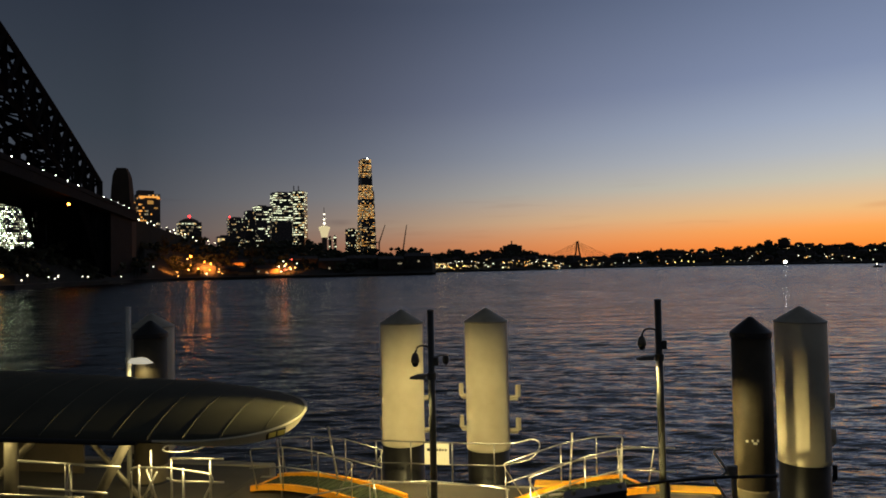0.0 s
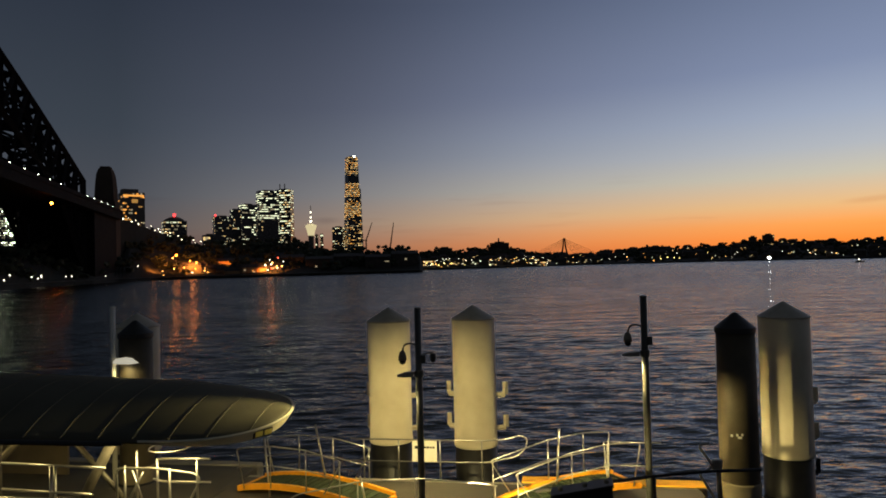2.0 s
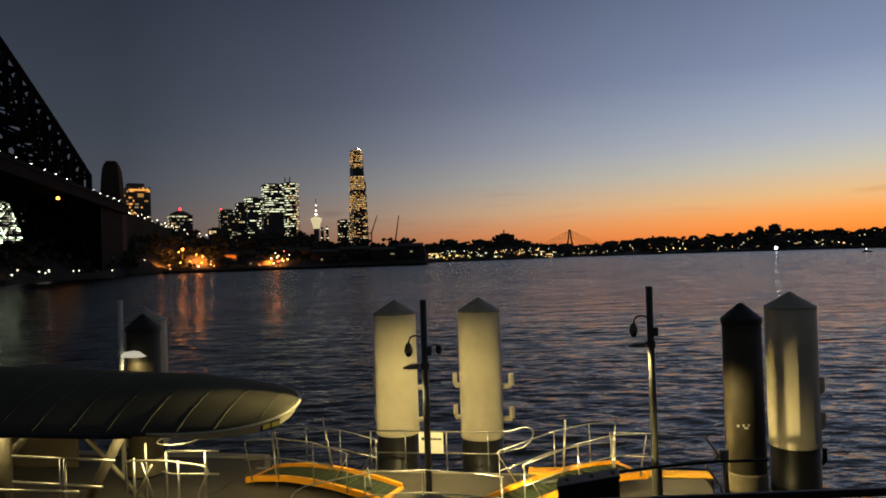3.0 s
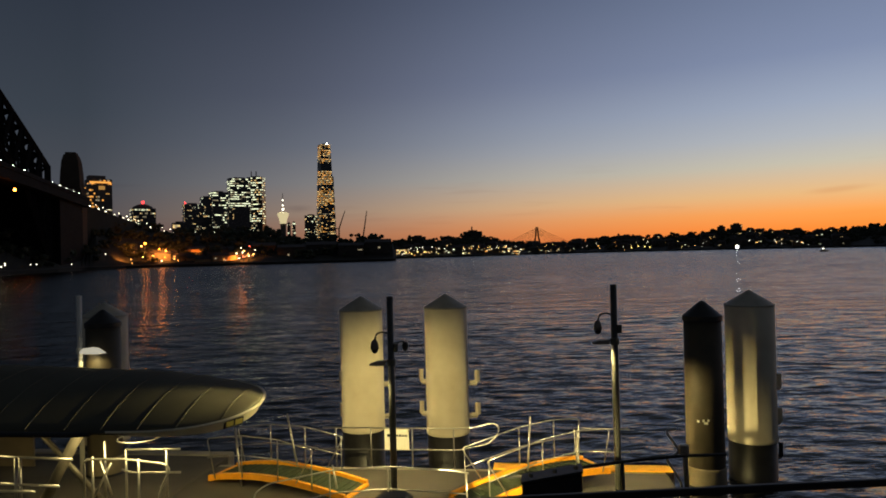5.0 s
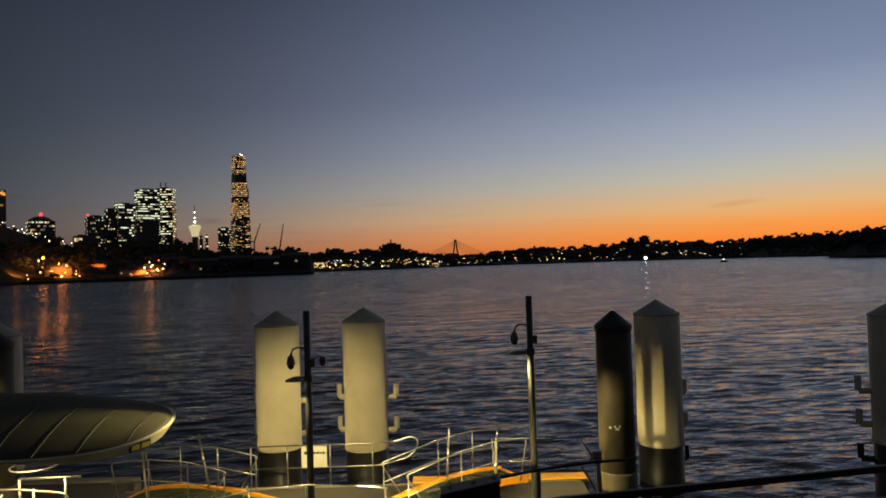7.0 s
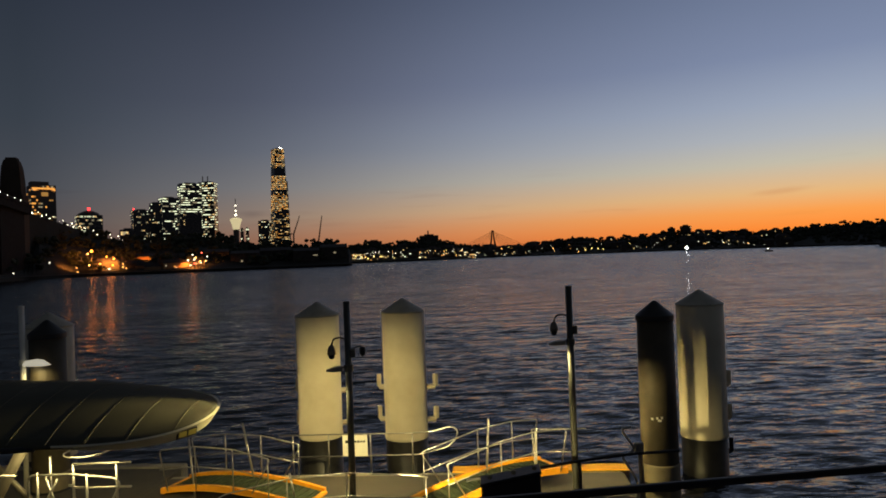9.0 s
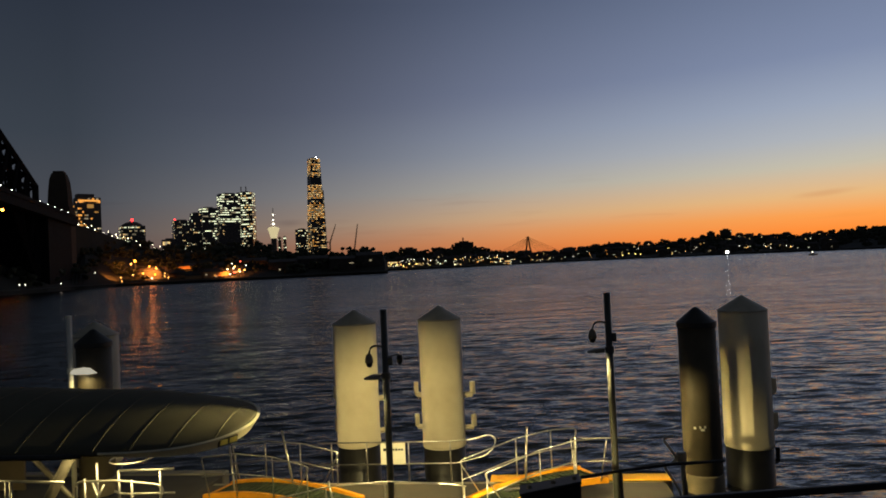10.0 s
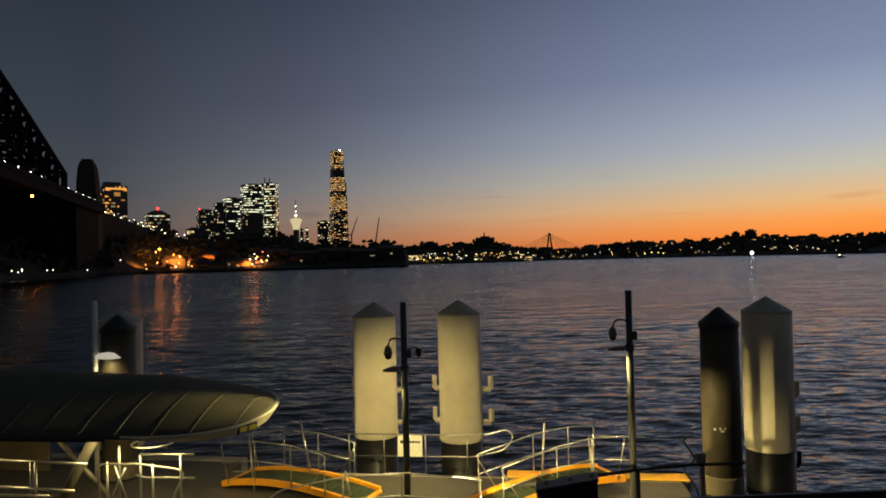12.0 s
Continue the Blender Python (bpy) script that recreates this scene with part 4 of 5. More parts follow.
PAIR = [(0, 2.28), (0, 1.36), (148, 2.28), (148, 1.36)]
white_pile(-1.53, 19.36, [(25, 2.28), (25, 1.36), (140, 2.28), (140, 1.36)], 1.09, label="tall off-white tubular mooring pile with grey cone cap")
white_pile(0.86, 19.40, PAIR, 0.90, label="floodlit off-white mooring pile with fender brackets")
white_pile(8.66, 17.35, [(12, 2.25), (12, 1.35), (12, 0.45)], 0.97, label="off-white mooring pile on a black base, half shadowed", up=0.06)
white_pile(-8.85, 19.84, PAIR, 0.9, label="off-white mooring pile behind a dark pile")
white_pile(13.22, 14.28, [(150, 2.62), (150, 1.82), (150, 1.0)], 1.42, label="dim off-white mooring pile on a black base with brackets")
dark_pile(6.37, 14.9, "dark brown guide pile with black cone cap and stencil", True)
dark_pile(-7.82, 17.43, "dark brown guide pile with black cap beside canopy")


# ---------------------------------------------------------------- lamp poles
def camera_dome(t, x, z, s):
    hook = part("camera_arm", tube(rounded([(0, 0, z + 0.30), (s * 0.16, 0, z + 0.36), (s * 0.30, 0, z + 0.33), (s * 0.34, 0, z + 0.18)], 0.1), 0.022, 6), POLE_PAINT, t)
    bm = lathe([(0.03, 0.2), (0.06, 0.17), (0.085, 0.08), (0.09, 0.0)], 14, at=(s * 0.34, 0, z))
    # paler steel than the pole carries the light that falls on the housing
    part("camera_housing", bm, GALV, t, "teardrop camera housing", True)
    part("camera_lens", lathe([(0.07, 0.0), (0.065, -0.05), (0.03, -0.09)], 14, at=(s * 0.34, 0, z)), BLACK_PAINT, t, "black glass dome", True)


def lamp_pole(x, y, h, side, floodz, label, base=0.7, camz=None, paint=POLE_PAINT, r=0.07, turn=0.0, head=None):
    t = thing("lamp_pole", label, "lamp pole", pose(x, y, base, 0, 0, turn), group="wharf lamp poles")
    part("pole", tube([(0, 0, 0), (0, 0, h - base)], r, 14), paint, t, "", True)
    part("base_plate", boxm((0, 0, 0.01), (0.3, 0.3, 0.02), 0.004), GALV, t)
    part("pole_cap", lathe([(r * 1.08, h - base), (r * 1.08, h - base + 0.03), (0.02, h - base + 0.045)], 14), paint, t)
    part("collar", lathe([(r * 1.35, floodz - base - 0.02), (r * 1.35, floodz - base + 0.12)], 14), paint, t)
    if camz:
        camera_dome(t, 0, camz - base, side)
        part("junction_box", boxm((0.1, -0.02, camz - base + 0.02), (0.1, 0.1, 0.18), 0.012), POLE_PAINT, t)
    if camz and turn == 0:
        part("rear_camera_arm", tube([(0, 0, camz - base + 0.1), (0.28, 0.25, camz - base + 0.12)], 0.018, 6), POLE_PAINT, t)
        part("rear_camera", lathe([(0.05, 0.1), (0.07, 0.04), (0.06, -0.06), (0.02, -0.1)], 12, at=(0.3, 0.27, camz - base)), BLACK_PAINT, t)
    z = floodz - base
    part("lamp_arm", tube([(0, 0, z + 0.065), (side * 0.16, 0, z + 0.065)], 0.025, 6), paint, t)
    bm = bmesh.new()
    s = side
    prof = [(0.12, 0.06, 0.13), (0.3, 0.05, 0.16), (0.46, 0.0, 0.06)] if not head else [(0.1, 0.02, 0.1), (0.28, 0.09, 0.2), (0.5, 0.08, 0.2), (0.78, 0.0, 0.12)]
    rows = []
    for px, zz, hw in prof:
        rows.append([bm.verts.new((s * px, -hw, z + 0.0)), bm.verts.new((s * px, hw, z + 0.0)), bm.verts.new((s * px, hw * 0.7, z + 0.03 + zz)), bm.verts.new((s * px, -hw * 0.7, z + 0.03 + zz))])
    for a, b in zip(rows, rows[1:]):
        for i in range(4):
            bm.faces.new((a[i], a[(i + 1) % 4], b[(i + 1) % 4], b[i]))
    bm.faces.new(rows[0])
    bm.faces.new(rows[-1])
    # default steel is paler than the pole paint, to look lit from below
    part("flood_housing", bm, head or GALV, t, "wedge-shaped floodlight housing")
    part("flood_lens", boxm((s * 0.27, 0, z - 0.003), (0.16, 0.16, 0.005), 0.001), FLOOD_GLASS, t, "glowing flood lens")
    return t


lamp_pole(-0.53, 14.5, 5.07, -1, 3.66, "slim dark grey lamp pole with camera and floodlight", camz=4.0)
lamp_pole(4.19, 14.22, 5.21, -1, 4.0, "slim dark pole with dome camera and floodlight", camz=4.29, turn=-8)
# This lamp's housing glows, standing in for light on its white paint.
lamp_pole(-8.18, 16.99, 5.14, 1, 3.8, "pale lit pole with a white floodlight arm", paint=SIGN_WHITE, r=0.06, turn=-28, head=glow("self_lit_housing", (1.0, 0.92, 0.7), 0.42))
FLOOD = (1.0, 0.80, 0.33)
lamp("pole_spot", "SPOT", look((-7.85, 16.8, 3.76), (-7.6, 16.2, 1.0)), 12, FLOOD, 0.06, 160, 0.3)


def quay_floodlight(x, y, z):
    """An unseen flood on a short post at the gangway's foot, with a round visor over it."""
    t = thing("quay_floodlight", "hooded floodlight on a short quay post", "floodlight", pose(x, y, 0))
    part("post", tube([(0, -0.22, -2), (0, -0.22, z - 0.55)], 0.06, 10), BLACK_PAINT, t, "", True)
    part("housing", boxm((0, -0.22, z - 0.22), (0.4, 0.14, 0.7), 0.02), BLACK_PAINT, t)
    part("lens", boxm((0, -0.142, z - 0.22), (0.34, 0.01, 0.62), 0.002), FLOOD_GLASS, t)
    # unseen visor, added to cut the top of the beam on the piles
    n = 24
    bm = bmesh.new()
    rim = [(0.3 * math.cos(math.pi * i / n), 0.3 * math.sin(math.pi * i / n)) for i in range(n + 1)]
    lo = [bm.verts.new((a, b, z + 0.02)) for a, b in rim]
    hi = [bm.verts.new((a, b, z + 0.043)) for a, b in rim]
    bm.faces.new(lo[::-1])
    bm.faces.new(hi)
    for i in range(n):
        bm.faces.new((lo[i], lo[i + 1], hi[i + 1], hi[i]))
    bm.faces.new((lo[n], lo[0], hi[0], hi[n]))
    part("visor", bm, BLACK_PAINT, t, "round black visor added to cut the beam")
    lamp("quay_flood_lamp", "SPOT", look((x, y, z), tuple(Vector((x, y, z)) + polar(38.0, 5, 0.05))), 3600, FLOOD, 0.035, 44.6, 0.04)


quay_floodlight(-0.4, 11.0, 2.05)
A_LENS = Vector((-0.82, 14.48, 3.60))
lamp("pole_spot", "SPOT", look(A_LENS, A_LENS + polar(6, 3, -2.5)), 540, FLOOD, 0.05, 114, 0.75)
lamp("pole_spot", "SPOT", look(A_LENS, A_LENS + Vector((-0.9, 0.1, -3))), 250, FLOOD, 0.05, 120, 0.6)
# Added spot with no lamp head here, to light the canopy's end.
lamp("pole_spot", "SPOT", look((-0.86, 14.45, 4.25), (-3.6, 13.2, 3.1)), 1000, FLOOD, 0.06, 38, 1.0)
lamp("pole_spot", "SPOT", look((3.93, 14.3, 3.95), (6.3, 14.8, 0.9)), 380, FLOOD, 0.05, 84, 0.9)
lamp("pole_spot", "SPOT", look((3.93, 14.3, 3.95), (3.4, 15.4, 0.0)), 260, FLOOD, 0.06, 104, 0.5)


# ---------------------------------------------------------------- canopy
def canopy():
    t = thing("wharf_canopy", "curved grey standing-seam metal canopy with cream rounded end", "canopy", pose(0, 0, 0))
    xe, xt = -6.0, -3.08

    def edges(x):
        if x <= xe:
            return 11.9, 16.9
        f = (x - xe) / (xt - xe)
        w = 2.5 * math.sqrt(max(0, 1 - f ** 3.2))
        yc = 14.4 - 0.95 * f ** 1.5
        return yc - w, yc + w

    def height(x, y):
        a, b = edges(x)
        if b - a < 0.01:
            return 3.16
        s = (2 * y - a - b) / (b - a)
        f = max(0, (x - xe) / (xt - xe))
        up = max(0, xe - x)
        crown = 0.56 * (1 - 0.85 * f ** 1.3) + 0.03 * up
        return 3.1 + 0.06 * f * f + 0.045 * up + crown * (1 - s * s)

    xs = list(np.arange(-18, xe, 0.65)) + [xe + (xt - xe) * math.sin(math.pi / 2 * i / 26) for i in range(27)]
    bm = bmesh.new()
    grid = []
    n = 20
    for x in xs:
        a, b = edges(x)
        grid.append([bm.verts.new((x, a + (b - a) * j / n, height(x, a + (b - a) * j / n))) for j in range(n + 1)])
    for p, q in zip(grid, grid[1:]):
        for j in range(n):
            bm.faces.new((p[j], q[j], q[j + 1], p[j + 1]))
    bmesh.ops.remove_doubles(bm, verts=bm.verts[:], dist=0.001)
    bmesh.ops.solidify(bm, geom=bm.faces[:], thickness=0.05)
    part("roof_sheet", bm, ROOF, t, "", True)
    x = -17.12
    while x < -3.15:
        a, b = edges(x)
        ys = [a + (b - a) * (0.01 + 0.98 * j / 16) for j in range(17)]
        bm = bmesh.new()
        rows = []
        for y in ys:
            z = height(x, y)
            rows.append([bm.verts.new((x + dx, y, z + dz)) for dx, dz in ((-0.016, 0.0), (-0.01, 0.013), (0.01, 0.013), (0.016, 0.0))])
        for p, q in zip(rows, rows[1:]):
            for i in range(3):
                bm.faces.new((p[i], p[i + 1], q[i + 1], q[i]))
        bm.faces.new(rows[0])
        bm.faces.new(rows[-1])
        part("roof_seam", bm, ROOF, t)
        x += 0.65
    # rim band round the end
    rim = [(x, *edges(x)) for x in xs if x > -5.4]
    line = [(x, a) for x, a, b in rim] + [(x, b) for x, a, b in reversed(rim)]
    # black tube carries the shade along the eave where the rim is unlit
    part("eave_gutter", tube([(-18, 11.9, 3.6), (-6, 11.9, 3.06), (-5.6, 11.9, 3.06)], 0.05, 8), BLACK_PAINT, t, "black tube for the unlit part of the rim")
    bm = bmesh.new()
    rows = []
    for x, y in line:
        z = height(x, y)
        f = max(0, min(1, (x + 5.2) / 2.2))
        dpt = 0.06 + 0.15 * f
        c = Vector((x + 7, y - 14.4, 0)).normalized()
        rows.append([bm.verts.new((x + c.x * o, y + c.y * o, z + dz)) for o, dz in ((0.0, 0.02), (0.05, 0.0), (-0.10, -dpt), (-0.16, -dpt + 0.03))])
    for p, q in zip(rows, rows[1:]):
        for i in range(4):
            bm.faces.new((p[i], p[(i + 1) % 4], q[(i + 1) % 4], q[i]))
    part("rim", bm, CREAM, t, "cream painted rim band")
    part("soffit", boxm((-11, 14.6, 3.0), (12.5, 4.2, 0.05), 0.01), TAN, t)
    # sign on the rim
    m = pose(-3.29, 12.37, 3.06, 12, 0, 54)
    s = part("rim_sign", boxm((0, 0, 0), (0.42, 0.03, 0.15), 0.006, m=m), SIGN_INK, t, "small yellow and black sign")
    for dx in (-0.1, 0.1):
        part("sign_bar", boxm((dx, -0.02, 0.005), (0.16, 0.006, 0.09), m=m), SIGN_YELLOW, s)
    # struts
    part("column", tube([W(-12.05, 12.8, 0.72), W(-12.05, 12.8, 3.1)], 0.14, 16), GALV, t, "", True)
    part("strut", tube([W(-10.3, 12.8, 0.72), W(-8.95, 12.8, 3.05)], 0.105, 14), GALV, t, "", True)
    part("strut", tube([W(-8.75, 13.2, 0.72), W(-11.1, 13.2, 3.05)], 0.055, 14), GALV, t, "", True)
    part("strut", tube([W(-13.6, 13.2, 0.72), W(-11.6, 13.2, 2.6)], 0.09, 14), GALV, t, "", True)
    for u in (-10.4, -12.4):
        part("beam", boxm((u, 14.4, 2.5), (0.14, 3.2, 0.16), 0.01, m=WHARF), TAN, t)
    part("wall_panel", boxm((-15.2, 16.2, 1.85), (4.4, 0.08, 2.3), 0.01, m=WHARF), TAN, t)
    return t


canopy()
lamp("canopy_lamp", "AREA", look(tuple(W(-8.1, 12.5, 2.92)), tuple(W(-8.1, 12.6, 0))), 95, FLOOD, 1.8)
lamp("canopy_lamp", "AREA", look(tuple(W(-12.4, 12.15, 2.94)), tuple(W(-12.4, 12.3, 0))), 40, FLOOD, 1.8)


# ---------------------------------------------------------------- railings
def railing(label, rails, posts, r=0.018, name="railing", material=STEEL, group="pontoon railings", corner=0.12):
    t = thing(name, label, "railing", WHARF, group=group)
    for pts in rails:
        part("rail", tube(rounded(pts, corner), r, 8), material, t, "", True)
    for a, b in posts:
        part("post", tube([a, b], r * 1.05, 8), material, t, "", True)
    return t


# far edge of the pontoon
v = 16.72
fe = railing("stainless edge railing with rounded end loop", [
    [(-5.4, v, 1.66), (-2.0, v, 1.66), (-1.5, v, 1.7), (-1.1, v, 1.82), (-0.93, v, 1.72), (-0.98, v, 1.5), (-1.2, v, 1.3), (-1.9, v, 1.13), (-5.4, v, 1.11)]],
    [((u, v, 0.7), (u, v, 1.67)) for u in (-5.05, -4.15, -3.1, -2.06)], r=0.016)
sg = thing("notice_sign", "white notice board with dark unreadable lettering on railing", "sign", WHARF @ pose(-3.48, v - 0.05, 1.12))
part("board", boxm((0, 0, 0.27), (0.62, 0.02, 0.52), 0.004), SIGN_WHITE, sg)
rnd = random.Random(2)
x = -0.24
while x < 0.22:
    w = rnd.uniform(0.03, 0.07)
    part("text_bar", boxm((x + w / 2, -0.013, 0.37), (w, 0.004, rnd.uniform(0.04, 0.07))), SIGN_INK, sg)
    x += w + 0.02
# front railing, bending round the boarding area
railing("bright stainless railing round the boarding area", [
    [(-5.25, 12.0, 0.72), (-5.25, 12.1, 1.62), (-5.1, 12.4, 1.7), (-4.15, 13.24, 1.7), (-3.03, 13.56, 1.7), (-1.72, 13.5, 1.66), (-1.38, 13.48, 1.62)],
    [(-5.25, 12.15, 1.22), (-4.15, 13.26, 1.24), (-3.03, 13.58, 1.24), (-1.45, 13.5, 1.2)]],
    [((-4.15, 13.24, 0.7), (-4.15, 13.24, 1.7)), ((-3.03, 13.56, 0.7), (-3.03, 13.56, 1.7)), ((-1.42, 13.49, 0.7), (-1.42, 13.49, 1.63))], r=0.014)


# ---------------------------------------------------------------- boarding ramps
def boarding_ramp(m, length, arch, label, z0, z1, rail_near, rail_far):
    """An arched gangplank: x along it, y across, green grip deck between orange side plates."""
    t = thing("boarding_ramp", label, "ramp", m, group="boarding ramps")
    half = 0.5

    def zc(x):
        f = x / length
        return z0 + (z1 - z0) * f + arch * 4 * f * (1 - f) * (1.15 - 0.3 * f)

    n = 22
    xs = [length * i / n for i in range(n + 1)]
    bm = bmesh.new()
    rows = [[bm.verts.new((x, -half + 0.06, zc(x))), bm.verts.new((x, half - 0.06, zc(x))), bm.verts.new((x, half - 0.06, zc(x) - 0.05)), bm.verts.new((x, -half + 0.06, zc(x) - 0.05))] for x in xs]
    for a, b in zip(rows, rows[1:]):
        for i in range(4):
            bm.faces.new((a[i], b[i], b[(i + 1) % 4], a[(i + 1) % 4]))
    bm.faces.new(rows[0])
    bm.faces.new(rows[-1])
    part("grip_deck", bm, GREEN_GRIP, t, "green ribbed grip deck")
    for i in range(1, int(length / 0.16)):
        x = i * 0.16
        part("cleat", boxm((x, 0, zc(x) + 0.008), (0.03, 2 * half - 0.16, 0.016)), GREEN_GRIP, t)
    for s in (-1, 1):
        bm = bmesh.new()
        rows = []
        for x in xs:
            rows.append([bm.verts.new((x, s * half + dy, zc(x) + dz)) for dy, dz in ((-0.045, -0.06), (-0.045, 0.075), (0.045, 0.075), (0.045, -0.06))])
        for a, b in zip(rows, rows[1:]):
            for i in range(4):
                bm.faces.new((a[i], b[i], b[(i + 1) % 4], a[(i + 1) % 4]))
        bm.faces.new(rows[0])
        bm.faces.new(rows[-1])
        part("side_plate", bm, ORANGE, t, "orange painted side plate")
    for x in (0.0, length):
        part("end_plate", boxm((x, 0, zc(x) - 0.03), (0.12, 1.0, 0.1), 0.02), ORANGE, t)
    for s, spec in ((-1, rail_near), (1, rail_far)):
        y = s * (half + 0.05)
        tops = [(x, y, zc(x) + hh) for x, hh in spec]
        rail = [(spec[0][0] + 0.22, y, zc(spec[0][0]) + 0.02)] + tops
        part("hand_rail", tube(rounded(rail, 0.1), 0.0135, 8), STEEL, t, "", True)
        part("mid_rail", tube([(x, y, zc(x) + hh * 0.52) for x, hh in spec], 0.0125, 6), STEEL, t, "", True)
        for x, hh in spec[1:]:
            part("post", tube([(x, y, zc(x) - 0.02), (x, y, zc(x) + hh)], 0.0125, 6), STEEL, t, "", True)
        xe, he = spec[-1]
        foot = xe - 0.42
        part("end_loop", tube(rounded([(xe - 0.1, y, zc(xe - 0.1) + he + 0.01), (xe + 0.06, y, zc(xe) + he - 0.02), (foot, y, zc(foot) + 0.03)], 0.09), 0.0125, 8), STEEL, t, "", True)
    return t, zc


r1, zc1 = boarding_ramp(Wm(-7.62, 15.8, 0, -15), 3.7, 0.19, "orange-edged arched boarding ramp with green grip deck", 0.80, 0.74,
    [(0.0, 0.95), (1.0, 0.95), (2.0, 0.93), (2.9, 0.86)], [(0.0, 0.95), (1.0, 0.95), (2.0, 0.95), (3.0, 0.9)])
for a, b in (((0.95, -0.52, 0.7), (0.55, -0.2, 1.95)), ((1.85, 0.45, 0.9), (1.45, 0.62, 2.16)), ((3.35, -0.2, 0.72), (3.15, -0.1, 1.3))):
    part("lift_bar", tube([a, b], 0.023, 8), STEEL, r1, "leaning lift bar", True)
r2, zc2 = boarding_ramp(Wm(1.3, 16.1, 0, 180 + 33), 3.5, 0.17, "orange boarding ramp rising to the yellow edge", 1.02, 0.74,
    [(0.0, 0.95), (0.75, 0.95), (1.7, 0.93), (3.1, 0.9)], [(0.0, 0.95), (0.9, 0.95), (1.8, 0.93), (3.1, 0.9)])
for a, b in (((1.65, -0.3, 0.95), (1.55, -0.3, 2.27)), ((0.85, 0.5, 0.9), (0.75, 0.4, 2.06))):
    part("lift_bar", tube([a, b], 0.023, 8), STEEL, r2, "leaning lift bar", True)

# landing rail to the right of the second ramp
railing("thin stainless landing rail", [[(0.8, 15.5, 2.0), (2.0, 15.4, 2.02)], [(0.88, 15.5, 1.5), (2.0, 15.4, 1.51)]], [((0.88, 15.5, 0.7), (0.8, 15.5, 2.0))], r=0.013)

# davit frame by the dark pile
dv = thing("mooring_davit", "bent grey steel davit frame beside the dark pile", "davit", WHARF @ pose(-0.21, -1.12, 0.0))
part("arm", tube(rounded([(3.05, 15.75, 2.24), (2.83, 15.75, 2.2), (3.11, 15.75, 1.79), (3.0, 15.75, 1.68), (2.83, 15.75, 1.62), (2.95, 15.75, 1.44), (3.14, 15.75, 1.1), (3.16, 15.75, 0.7)], 0.1), 0.026, 8), STEEL, dv, "", True)
part("bracket", boxm((3.2, 15.78, 1.8), (0.2, 0.1, 0.22), 0.02, m=None), STEEL, dv)
part("stem", tube([(3.25, 15.78, 0.7), (3.22, 15.78, 1.88)], 0.05, 10), GALV, dv, "", True)


# ---------------------------------------------------------------- gangway with bright rails under the canopy
railing("brightly lit stainless gangway railing under the canopy", [
    [(-11.6, 12.5, 2.12), (-9.2, 12.5, 2.07)], [(-11.6, 12.5, 1.58), (-9.5, 12.5, 1.53)], [(-13.5, 12.2, 1.5), (-9.8, 12.2, 1.52)], [(-13.5, 12.2, 1.3), (-9.8, 12.2, 1.3)]],
    [((-10.45, 12.5, 0.7), (-10.45, 12.5, 2.1)), ((-10.35, 12.5, 0.7), (-10.35, 12.5, 2.1))], r=0.03)
railing("stainless gangway gate frame with crossed braces", [
    [(-9.31, 13.0, 0.72), (-9.31, 13.0, 1.92), (-8.4, 13.0, 1.94), (-7.5, 13.0, 1.85), (-7.42, 13.0, 1.72), (-7.65, 13.0, 1.3), (-7.7, 13.0, 0.72)],
    [(-8.5, 13.2, 2.08), (-7.3, 13.2, 2.1)], [(-8.6, 13.2, 1.66), (-8.4, 13.2, 1.6), (-7.3, 13.2, 1.62)],
    [(-8.95, 13.0, 1.9), (-8.7, 13.0, 1.2)], [(-8.7, 13.0, 1.85), (-9.1, 13.0, 1.15)]],
    [((-9.12, 13.0, 0.7), (-9.12, 13.0, 1.98)), ((-8.91, 13.1, 0.7), (-8.91, 13.1, 2.27)), ((-8.5, 13.2, 0.7), (-8.5, 13.2, 2.08)), ((-7.6, 13.2, 0.7), (-7.6, 13.2, 2.08)), ((-8.1, 13.0, 0.7), (-8.1, 13.0, 1.95))], r=0.026)
hp = thing("lifebuoy_ring_frame", "thin round steel hoop on the gangway gate", "hoop", WHARF)
part("hoop", tube([(-8.26 + 0.42 * math.cos(2 * math.pi * i / 28), 13.3 + 0.42 * math.sin(2 * math.pi * i / 28), 2.3) for i in range(29)], 0.018, 6), STEEL, hp, "", True)


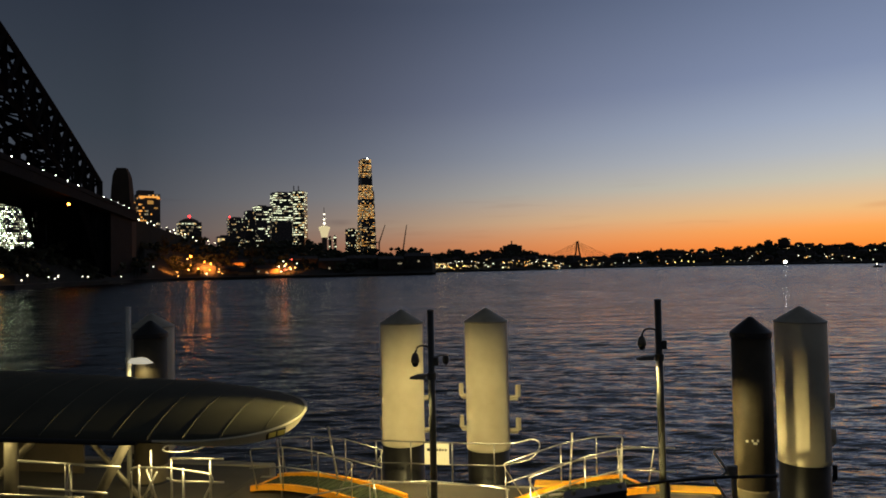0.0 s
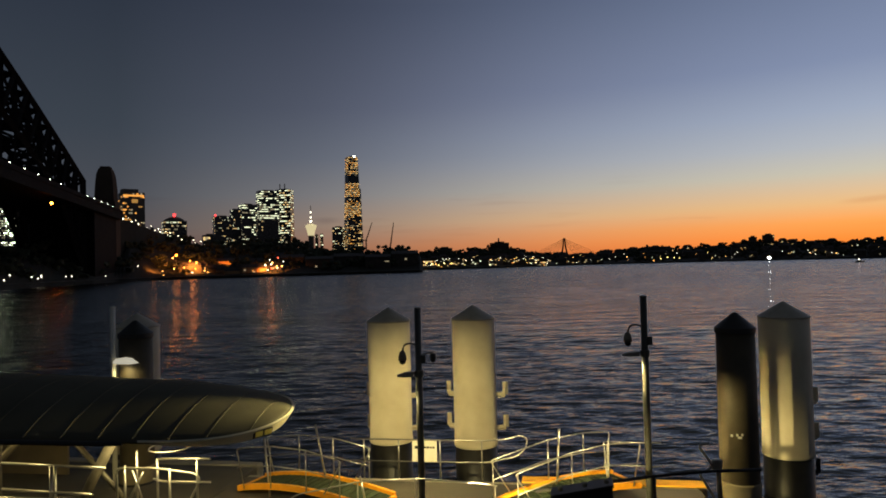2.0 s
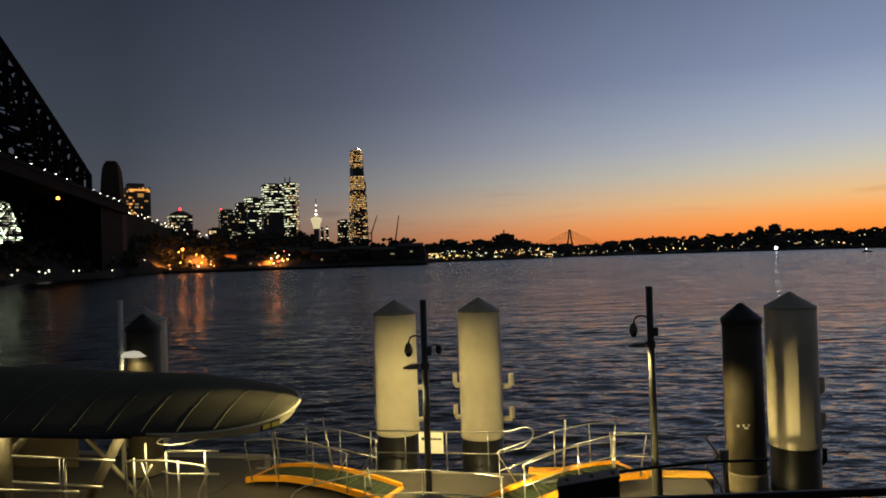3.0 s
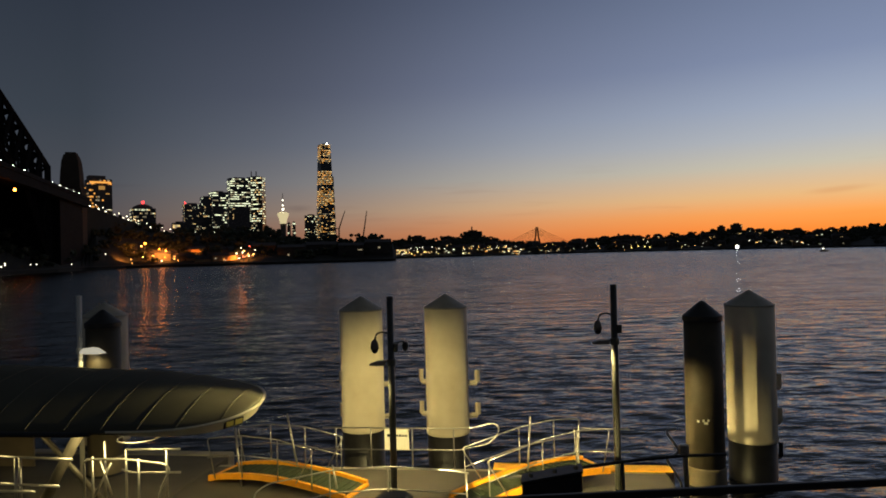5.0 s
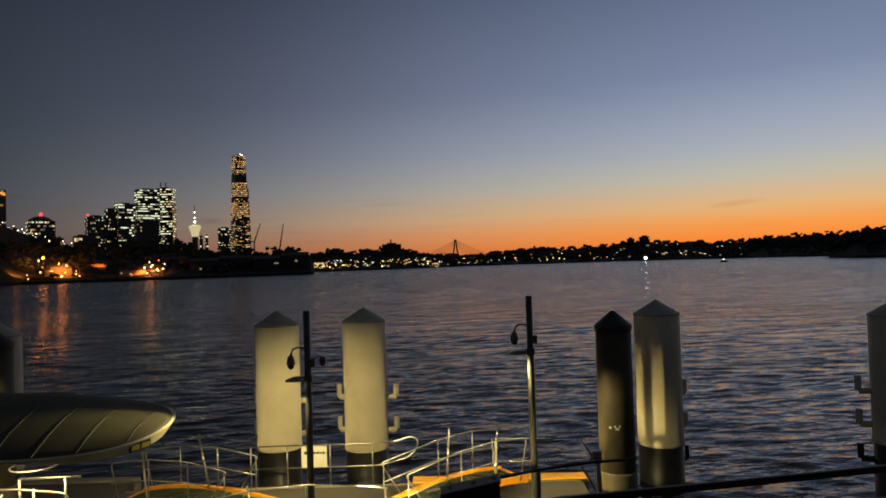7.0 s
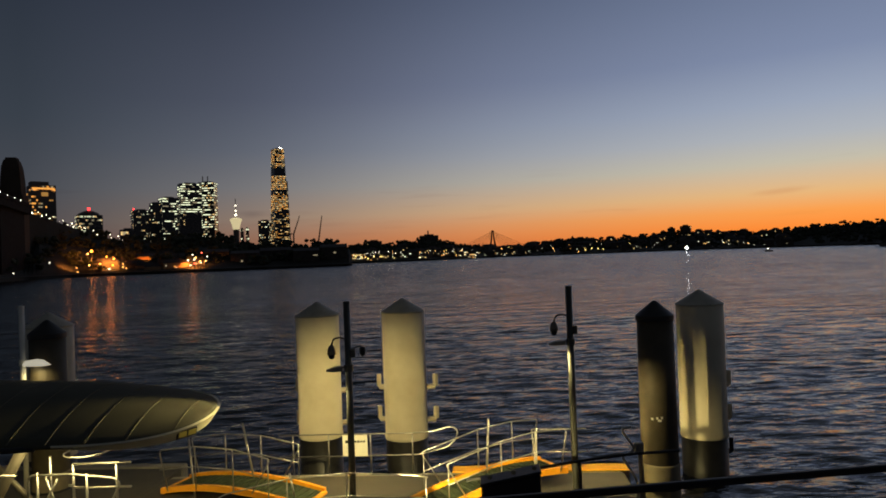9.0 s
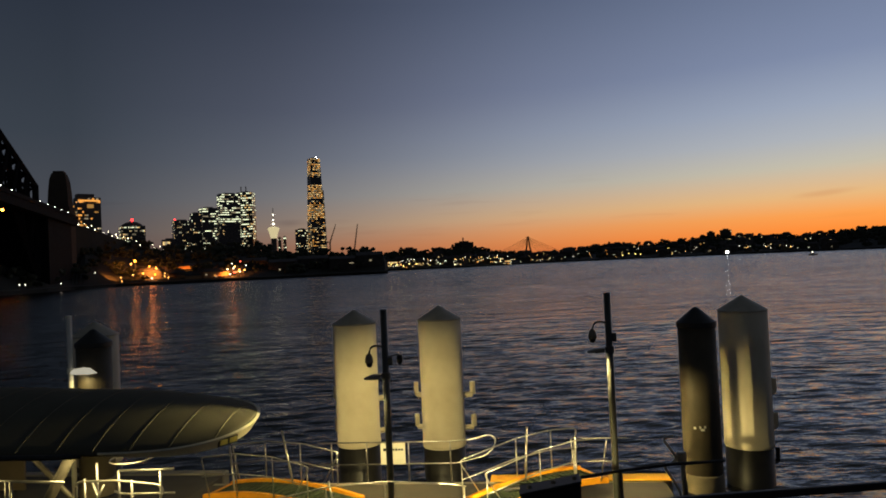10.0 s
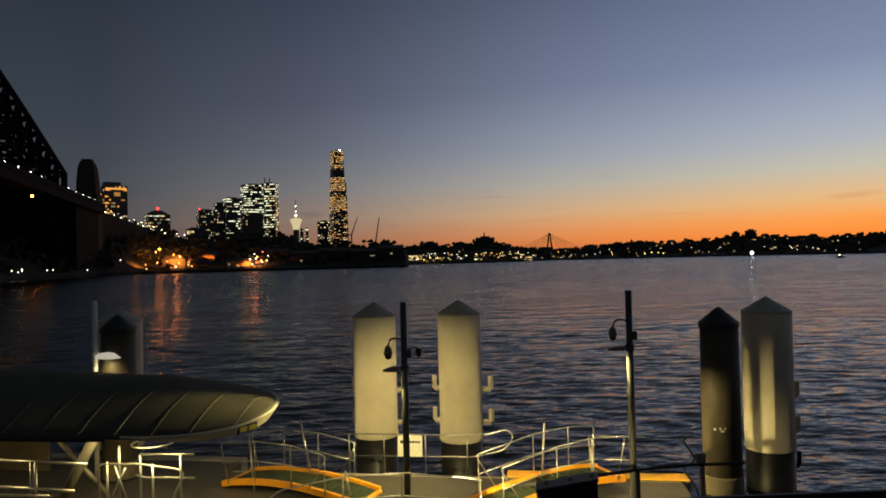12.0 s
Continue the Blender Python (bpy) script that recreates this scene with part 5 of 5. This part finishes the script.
# ---------------------------------------------------------------- dark gangway on the quay side
bw = thing("quay_beam", "black horizontal steel quay beam over the water", "beam", pose(0, 0, 0))
part("beam", boxm((3.95, 8.08, 3.03), (9.5, 0.07, 0.095), 0.012, m=pose(0, 0, 0, 0, 0, 1.2)), BLACK_PAINT, bw)
part("lower_beam", boxm((6.3, 8.0, 2.45), (8.0, 0.3, 0.5), 0.02), BLACK_PAINT, bw)
for x in (2.45, 8.6):
    part("post", tube([(x, 8.12, -2), (x, 8.12, 3.0)], 0.05, 8), BLACK_PAINT, bw)
railing("dark thin sloping gangway handrail", [[(-0.6, 13.0, 1.7), (1.5, 13.0, 2.03), (2.5, 13.0, 2.15), (3.4, 13.0, 2.2)]], [((1.55, 13.0, 0.7), (1.55, 13.0, 2.03)), ((0.1, 13.0, 0.7), (0.1, 13.0, 1.8))], r=0.03, material=BLACK_PAINT, name="gangway_handrail")
cb = thing("winch_cabinet", "black steel winch cover with bolted top plate", "cabinet", WHARF @ pose(0.22, 11.7, 0.7))
bm = boxm((0, 0, 0.74), (1.0, 0.4, 1.48), 0.02)
for q in bm.verts:
    if q.co.z > 0.8:
        q.co.z += q.co.x * 0.2
part("body", bm, BLACK_PAINT, cb)
part("lid", boxm((0, 0, 0), (1.05, 0.45, 0.05), 0.012, m=pose(0, 0, 1.51, 0, -11.3, 0)), BLACK_PAINT, cb)
for dx in (-0.35, 0.05, 0.4):
    part("bolt", lathe([(0.04, 0), (0.04, 0.05), (0.02, 0.07)], 10, at=(dx, -0.15, 1.57 + dx * 0.19)), GALV, cb)
wb = thing("white_corner_bracket", "small white painted corner bracket", "bracket", WHARF @ pose(2.55, 11.9, 0.9))
part("bar", boxm((0, 0, 0.3), (0.42, 0.05, 0.05), 0.006, m=pose(0, 0, 0, 0, -14, 0)), SIGN_WHITE, wb)
part("bar", boxm((0.22, 0.1, 0.36), (0.05, 0.24, 0.05), 0.006), SIGN_WHITE, wb)
part("stem", tube([(0, 0, -0.9), (0, 0, 0.3)], 0.03, 8), BLACK_PAINT, wb)

# plain quay that closes the place behind and beneath the viewer
qy = tagged(part("quay_floor", boxm((0, -6, 4.2), (40, 14, 0.3), 0.02), CONCRETE), "plain concrete quay floor behind the viewer", "floor", kind="structure")
tagged(part("quay_wall", boxm((0, 0.6, 1.5), (40, 0.4, 5.0), 0.02), CONCRETE), "plain concrete quay wall", "wall", kind="structure")
